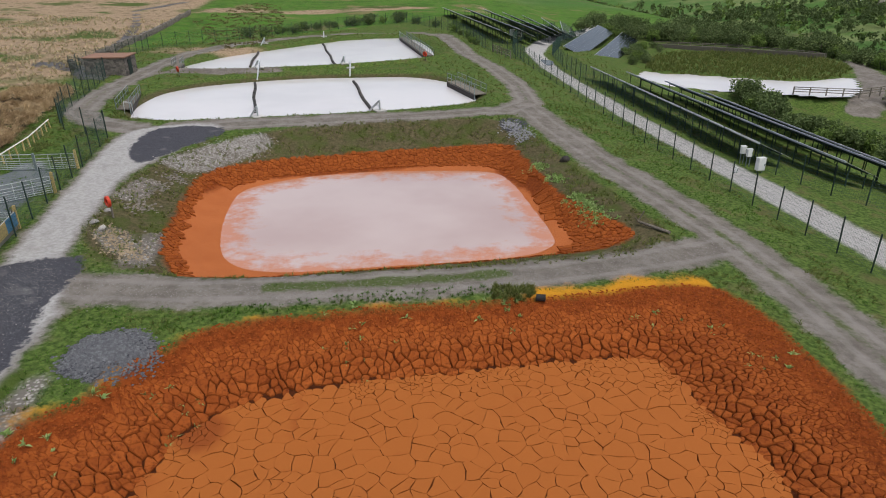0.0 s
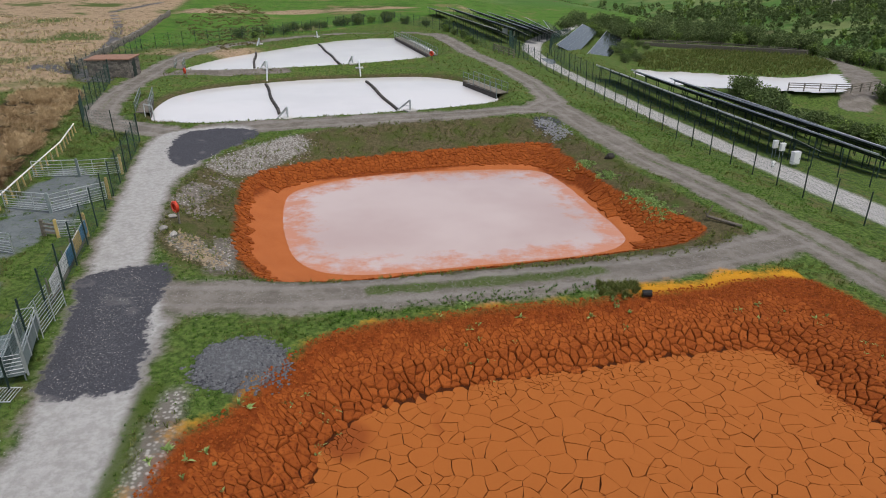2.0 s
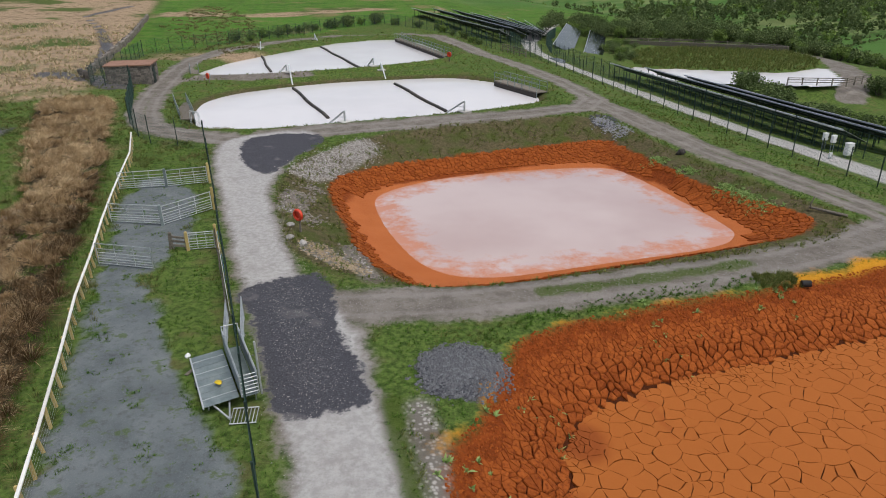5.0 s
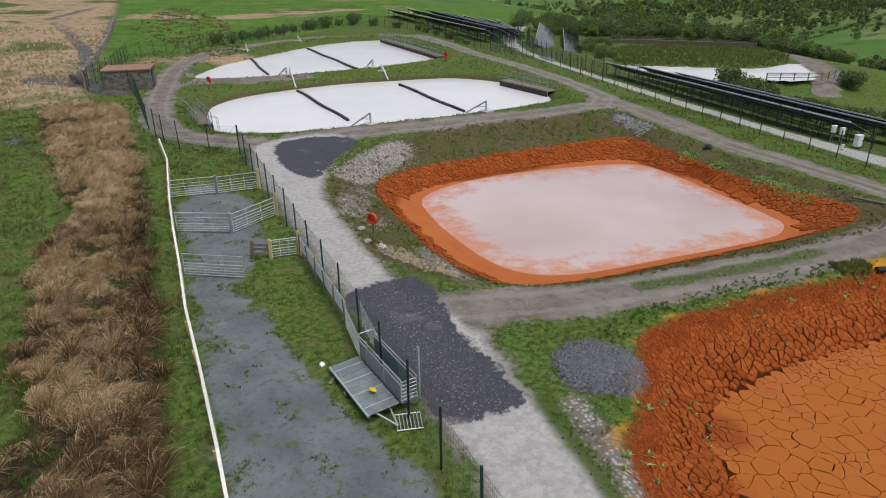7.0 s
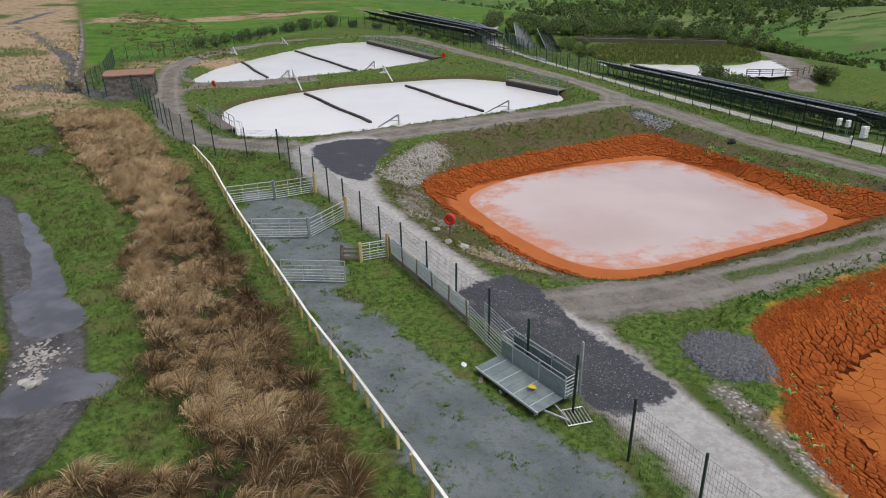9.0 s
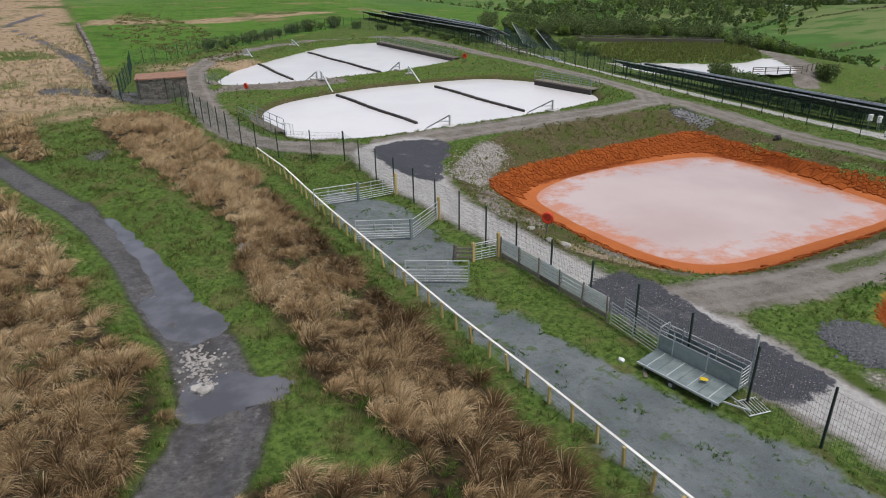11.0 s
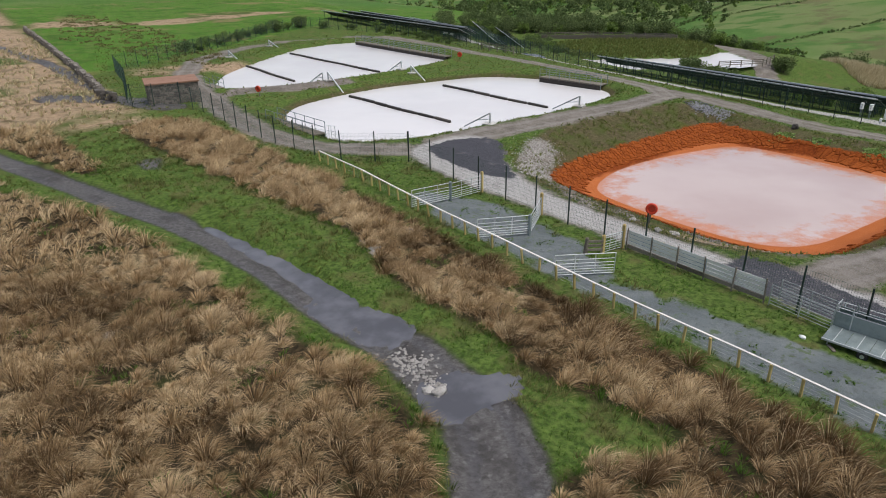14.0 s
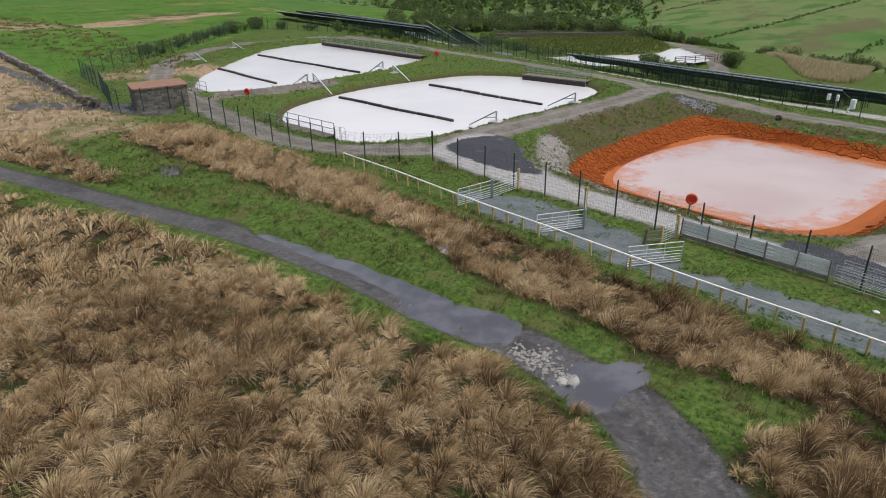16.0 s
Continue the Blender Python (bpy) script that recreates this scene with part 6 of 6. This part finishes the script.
def stone_wall(line, label, seed):
    rng = random.Random(seed)
    me = B()
    for x, y in points_along(line, 0.55):
        z = at_ground(x, y)
        for r in range(3):
            if rng.random() < 0.9:
                box(me, (rng.uniform(0.4, 0.7), rng.uniform(0.3, 0.5), 0.3), pose(x + rng.uniform(-0.1, 0.1), y + rng.uniform(-0.1, 0.1), z + 0.15 + 0.29 * r, rng.uniform(-8, 8), rng.uniform(-8, 8), rng.uniform(0, 180)))
    return tagged(part("dry_stone_wall", me, M_STONE), label, "stone wall", "dry stone walls", kind="stuff")


stone_wall([(-45.5, 88), (-48.7, 110), (-52, 131), (-58, 165)], "tumbled dark dry stone wall beside the pasture", 1)
stone_wall([(-46, 86), (-44.4, 83.5)], "broken end of the dry stone wall", 2)


def puddle(name, outline, z, label):
    p = closed(outline, 3)
    bm = B()
    bm.faces.new([bm.verts.new((x, y, z)) for x, y in p])
    bmesh.ops.triangulate(bm, faces=bm.faces[:])
    tagged(part(name, bm, M_PUDDLE), label, "puddle", kind="structure")


sheet_of_water("water_5", PUDDLE_LONG, 0.285, M_PUDDLE, "long rain puddle in the peat track's rut", 0.25, 0.6)
sheet_of_water("water_8", PUDDLE_LOBE, 0.281, M_PUDDLE, "shallow rain puddle spread over the peat track", 0.2, 0.5)
sheet_of_water("water_6", PUDDLE_WIDE, 0.285, M_PUDDLE, "shallow dark puddle across the peat track", 0.25, 0.6)
puddle("water_7", [(15.4, 101), (17, 103.5), (18.4, 101.5), (17.6, 97.5), (16, 98)], at_ground(17, 100) + 0.06, "rain puddle on the service road")


def house(x, y, w, d, h, turn, label, walls):
    z = at_ground(x, y)
    g = thing("house", label, "house", "houses in the valley", at=pose(x, y, z, 0, 0, turn))
    wall = part("wall", box(B(), (w, d, h + 1), pose(0, 0, h / 2 - 0.5)), walls, g)
    bm = B()
    vs = [bm.verts.new(c) for c in ((-w / 2 - 0.3, -d / 2 - 0.4, h), (w / 2 + 0.3, -d / 2 - 0.4, h), (w / 2 + 0.3, d / 2 + 0.4, h), (-w / 2 - 0.3, d / 2 + 0.4, h), (-w / 2 - 0.3, 0, h + d * 0.42), (w / 2 + 0.3, 0, h + d * 0.42))]
    for q in ((0, 1, 5, 4), (2, 3, 4, 5), (0, 4, 3), (1, 2, 5), (3, 2, 1, 0)):
        bm.faces.new([vs[i] for i in q])
    roof = part("roof", bm, M_ROOF, g)
    part("chimney", box(B(), (0.8, 0.8, 1.6), pose(w * 0.3, 0, h + d * 0.42 + 0.3)), walls, roof)
    n = max(2, int(w / 3.5))
    for i in range(n):
        for zz in (1.4, h - 1.2):
            part("window", box(B(), (1.1, 0.1, 1.2), pose(-w / 2 + w * (i + 0.5) / n, -d / 2 - 0.03, zz)), M_GLASS, g)


rnd = random.Random(9)
for i in range(22):
    t = i / 21
    x, y = 330 + 330 * t + rnd.uniform(-30, 30), 560 - 300 * t + rnd.uniform(-60, 60)
    house(x, y, rnd.uniform(9, 22), 8, rnd.uniform(5, 6.5), rnd.uniform(-60, 60), "stone terraced house with a slate roof in the valley" if i % 3 else "white rendered house with a slate roof in the valley", M_WALL if i % 3 else M_BOX)

# ---- cracked mud, piece by piece ----


def dart(keep, radius, lo, hi, tries, rng):
    """Seeds no closer than the radius that the place asks for."""
    p = rng.uniform(lo, hi, (tries, 2))
    p = p[keep(p[:, 0], p[:, 1])][:26000]
    r = radius(p[:, 0], p[:, 1])
    got = np.zeros((len(p), 2))
    rad = np.zeros(len(p))
    n = 0
    for q, k in zip(p, r):
        if n == 0 or (np.hypot(*(got[:n] - q).T) > 0.5 * (rad[:n] + k)).all():
            got[n], rad[n] = q, k
            n += 1
    return got[:n], rad[:n]


def clip(poly, p, n):
    """The part of a polygon on the near side of a line through p."""
    out = []
    for a, b in zip(poly, poly[1:] + poly[:1]):
        da, db = (a[0] - p[0]) * n[0] + (a[1] - p[1]) * n[1], (b[0] - p[0]) * n[0] + (b[1] - p[1]) * n[1]
        if da <= 0:
            out.append(a)
        if (da < 0) != (db < 0):
            t = da / (da - db)
            out.append((a[0] + (b[0] - a[0]) * t, a[1] + (b[1] - a[1]) * t))
    return out


def bend(x, y):
    """A small shift of the plan that curves straight cracks."""
    return x + 0.07 * np.sin(3.1 * y + 1.3 * np.sin(2.3 * x)) + 0.03 * np.sin(8.3 * y + x), y + 0.07 * np.sin(2.7 * x + 1.7 * np.sin(2.9 * y)) + 0.03 * np.sin(7.9 * x - y)


def cells_of(seeds, rad, keep, cuts=1):
    """Each seed's cell, drawn in a little by its crack."""
    out = []
    inside = keep(seeds[:, 0], seeds[:, 1])
    for i, s in enumerate(seeds):
        if not inside[i]:
            continue
        d = np.hypot(*(seeds - s).T)
        k = rad[i] * 3.0
        poly = [(s[0] - k, s[1] - k), (s[0] + k, s[1] - k), (s[0] + k, s[1] + k), (s[0] - k, s[1] + k)]
        near = np.argpartition(d, min(27, len(d) - 1))[:27]
        for j in near[np.argsort(d[near])][1:]:
            m, n = (s + seeds[j]) / 2, (seeds[j] - s) / d[j]
            poly = clip(poly, m, n)
            if len(poly) < 3:
                break
        if len(poly) >= 3:
            ring = [(a[0] + (b[0] - a[0]) * q / cuts, a[1] + (b[1] - a[1]) * q / cuts) for a, b in zip(poly, poly[1:] + poly[:1]) for q in range(cuts)]
            out.append((np.array(bend(*s)), [bend(*c) for c in ring]))
    return out


def piece(s, poly, gap, top, dome, base_z, rng, crest=0.0):
    """Vertices and faces of one plate or block: skirt, rounded shoulder, top."""
    c = np.array(poly)
    mid = c.mean(0)
    c = c + rng.normal(0, 0.012, c.shape)
    r = np.hypot(*(c - mid).T)[:, None] + 1e-6
    a = mid + (c - mid) * np.clip(1 - gap / r, 0.3, 1)
    b = mid + (a - mid) * (1 - np.clip(0.9 * dome / r, 0.03, 0.35))
    n = len(c)
    za, zb = base_z(a[:, 0], a[:, 1]), base_z(b[:, 0], b[:, 1])
    zm = base_z(mid[:1], mid[1:])[0]
    tilt = rng.normal(0, 0.012, 2)
    v = np.concatenate([np.column_stack([a, za - 0.09]), np.column_stack([a, za + top - dome]), np.column_stack([b, zb + top + (b - mid) @ tilt]), [[*mid, zm + top + dome * crest]]])
    f4, f3 = [], []
    for i in range(n):
        j = (i + 1) % n
        f4 += [(i, j, n + j, n + i), (n + i, n + j, 2 * n + j, 2 * n + i)]
        f3.append((2 * n + i, 2 * n + j, 3 * n))
    return v, np.array(f4), np.array(f3)


def lay(pieces, parent, name, mat, single, rest_label):
    """Pieces as parts where single(seed) holds, to three hundred; the others joined."""
    vs, f4s, f3s, base, made = [], [], [], 0, 0
    for s, (v, f4, f3) in pieces:
        if single(s) and made < 300:
            o = np.array([*s, v[:, 2].mean()])
            ob = part(name, np_mesh(name, v - o, [f4, f3]), mat, parent)
            ob.data.shade_flat()
            ob.location = o
            made += 1
        else:
            vs.append(v), f4s.append(f4 + base), f3s.append(f3 + base)
            base += len(v)
    rest = part(name + "_rest", np_mesh(name, np.concatenate(vs), [np.concatenate(f4s), np.concatenate(f3s)]), mat, parent)
    rest.data.shade_flat()
    tagged(rest, rest_label, kind="stuff")


def dry_mud():
    rng = np.random.default_rng(41)
    floor = lambda x, y: np.full(np.shape(x), Z_DRY)
    size = lambda x, y: np.clip(0.27 + 0.30 * sdf(x, y, DRY_FLOOR), 0.25, 0.84) * np.where(patchy(x, y, 1.25) > 0.6, 0.42, np.where(patchy(x + 3, y, 0.9) > 0.7, 0.62, 1.0)) * (1 + 0.25 * np.sin(x * 7.1 + y * 5.3))
    seeds, rad = dart(lambda x, y: sdf(x, y, DRY_FLOOR) > -0.6, size, (-10, 9.5), (13, 24), 30000, rng)
    bed = thing("dried_mud_floor", "orange dried mud floor split into plates", "dried mud", kind="structure")
    got = [(s, piece(s, p, 0.008 + 0.006 * rng.random(), 0.03 + 0.003 * rng.normal(), 0.005, floor, rng)) for s, p in cells_of(seeds, rad, lambda x, y: sdf(x, y, DRY_FLOOR) > 0.0, 2)]
    lay(got, bed, "mud_plate", M_PLATE, lambda s: abs(s[0] - 2) < 6.5 and 14.5 < s[1] < 22, "orange dried mud plates split by fine cracks")

    def down(x, y):
        r, f = sdf(x, y, DRY_RIM), sdf(x, y, DRY_FLOOR)
        return np.where(f > 0, 1.0, np.clip(r / (np.abs(r) + np.abs(f) + 1e-6), 0, 1))

    def band(x, y, m=0.0):
        return (sdf(x, y, DRY_FLOOR) < m) & (down(x, y) > 0.30 - 0.2 * m + 0.05 * np.sin(x * 2 + y)) & (sdf(x, y, DRY_RIM) > 0)

    grade = lambda x, y: np.interp(down(x, y), [0.25, 0.48, 0.62, 0.9, 1.0], [0.15, 0.17, 0.27, 0.28, 0.22]) * (1 + 0.22 * np.sin(x * 5.1 + y * 3.7))
    seeds, rad = dart(lambda x, y: band(x, y, 0.4), grade, (-14, 9.5), (17, 28), 60000, rng)
    bank = thing("mud_block_bank", "rust-red bank of deeply cracked mud blocks", "dried mud", kind="structure")
    got = []
    for s, p in cells_of(seeds, rad, band):
        k = float(np.interp(down(*s), [0.28, 0.48, 0.64, 0.88, 1.0], [0.1, 0.3, 1.0, 0.9, 0.3]))
        got.append((s, piece(s, p, (0.014 + 0.014 * rng.random()) * (0.5 + 0.5 * k), 0.02 + (0.09 + 0.06 * rng.random()) * k, 0.015 + 0.03 * k, ground_z, rng, 0.5)))
    lay(got, bank, "mud_block", M_BLOCK, lambda s: -5 < s[0] < 9 and s[1] > 20, "rust-red blocks of cracked mud on the slope")

    def upper(x, y):
        r, f = sdf(x, y, DRY_RIM), sdf(x, y, DRY_FLOOR)
        t = np.clip(r / (np.abs(r) + np.abs(f) + 1e-6), 0, 1)
        return (t > 0.06) & (t < 0.36) & (f < 0)

    c = scatter((-14, 9.5), (17, 28), 62000, upper, rng)
    rubble("mud_crumbs", c, min(len(c), 7500), 0.02, 0.06, M_BLOCK, "crumbs of rust-red mud on the upper slope", 43, 0.7)


def wet_mud():
    rng = np.random.default_rng(42)

    def band(x, y, m=0.0):
        q, w = sdf(x, y, PINK_MUD), sdf(x, y, PINK_WATER)
        s = np.clip(q / (np.abs(q) + np.abs(w) + 1e-6), 0, 1)
        side = np.where((y > 46) | (x > 8.2), 0.72, np.where(x < -12.5, 0.28, 0.22))
        return (q > 0.05 - m) & (w < 0) & (s < side + 0.3 * m)

    seeds, rad = dart(lambda x, y: band(x, y, 0.5), lambda x, y: 0.25 + 0.06 * np.sin(x * 5.1 + y * 3.7), (-18, 28), (13, 55), 60000, rng)
    bank = thing("wet_mud_bank", "orange-red bank of cracked mud round the pond", "dried mud", kind="structure")
    got = [(s, piece(s, p, 0.025, 0.05 + 0.06 * rng.random(), 0.03, ground_z, rng, 0.5)) for s, p in cells_of(seeds, rad, band)]
    lay(got, bank, "mud_block", M_BLOCK, lambda s: s[1] > 48.5, "orange-red mud blocks above the waterline")


dry_mud()
wet_mud()
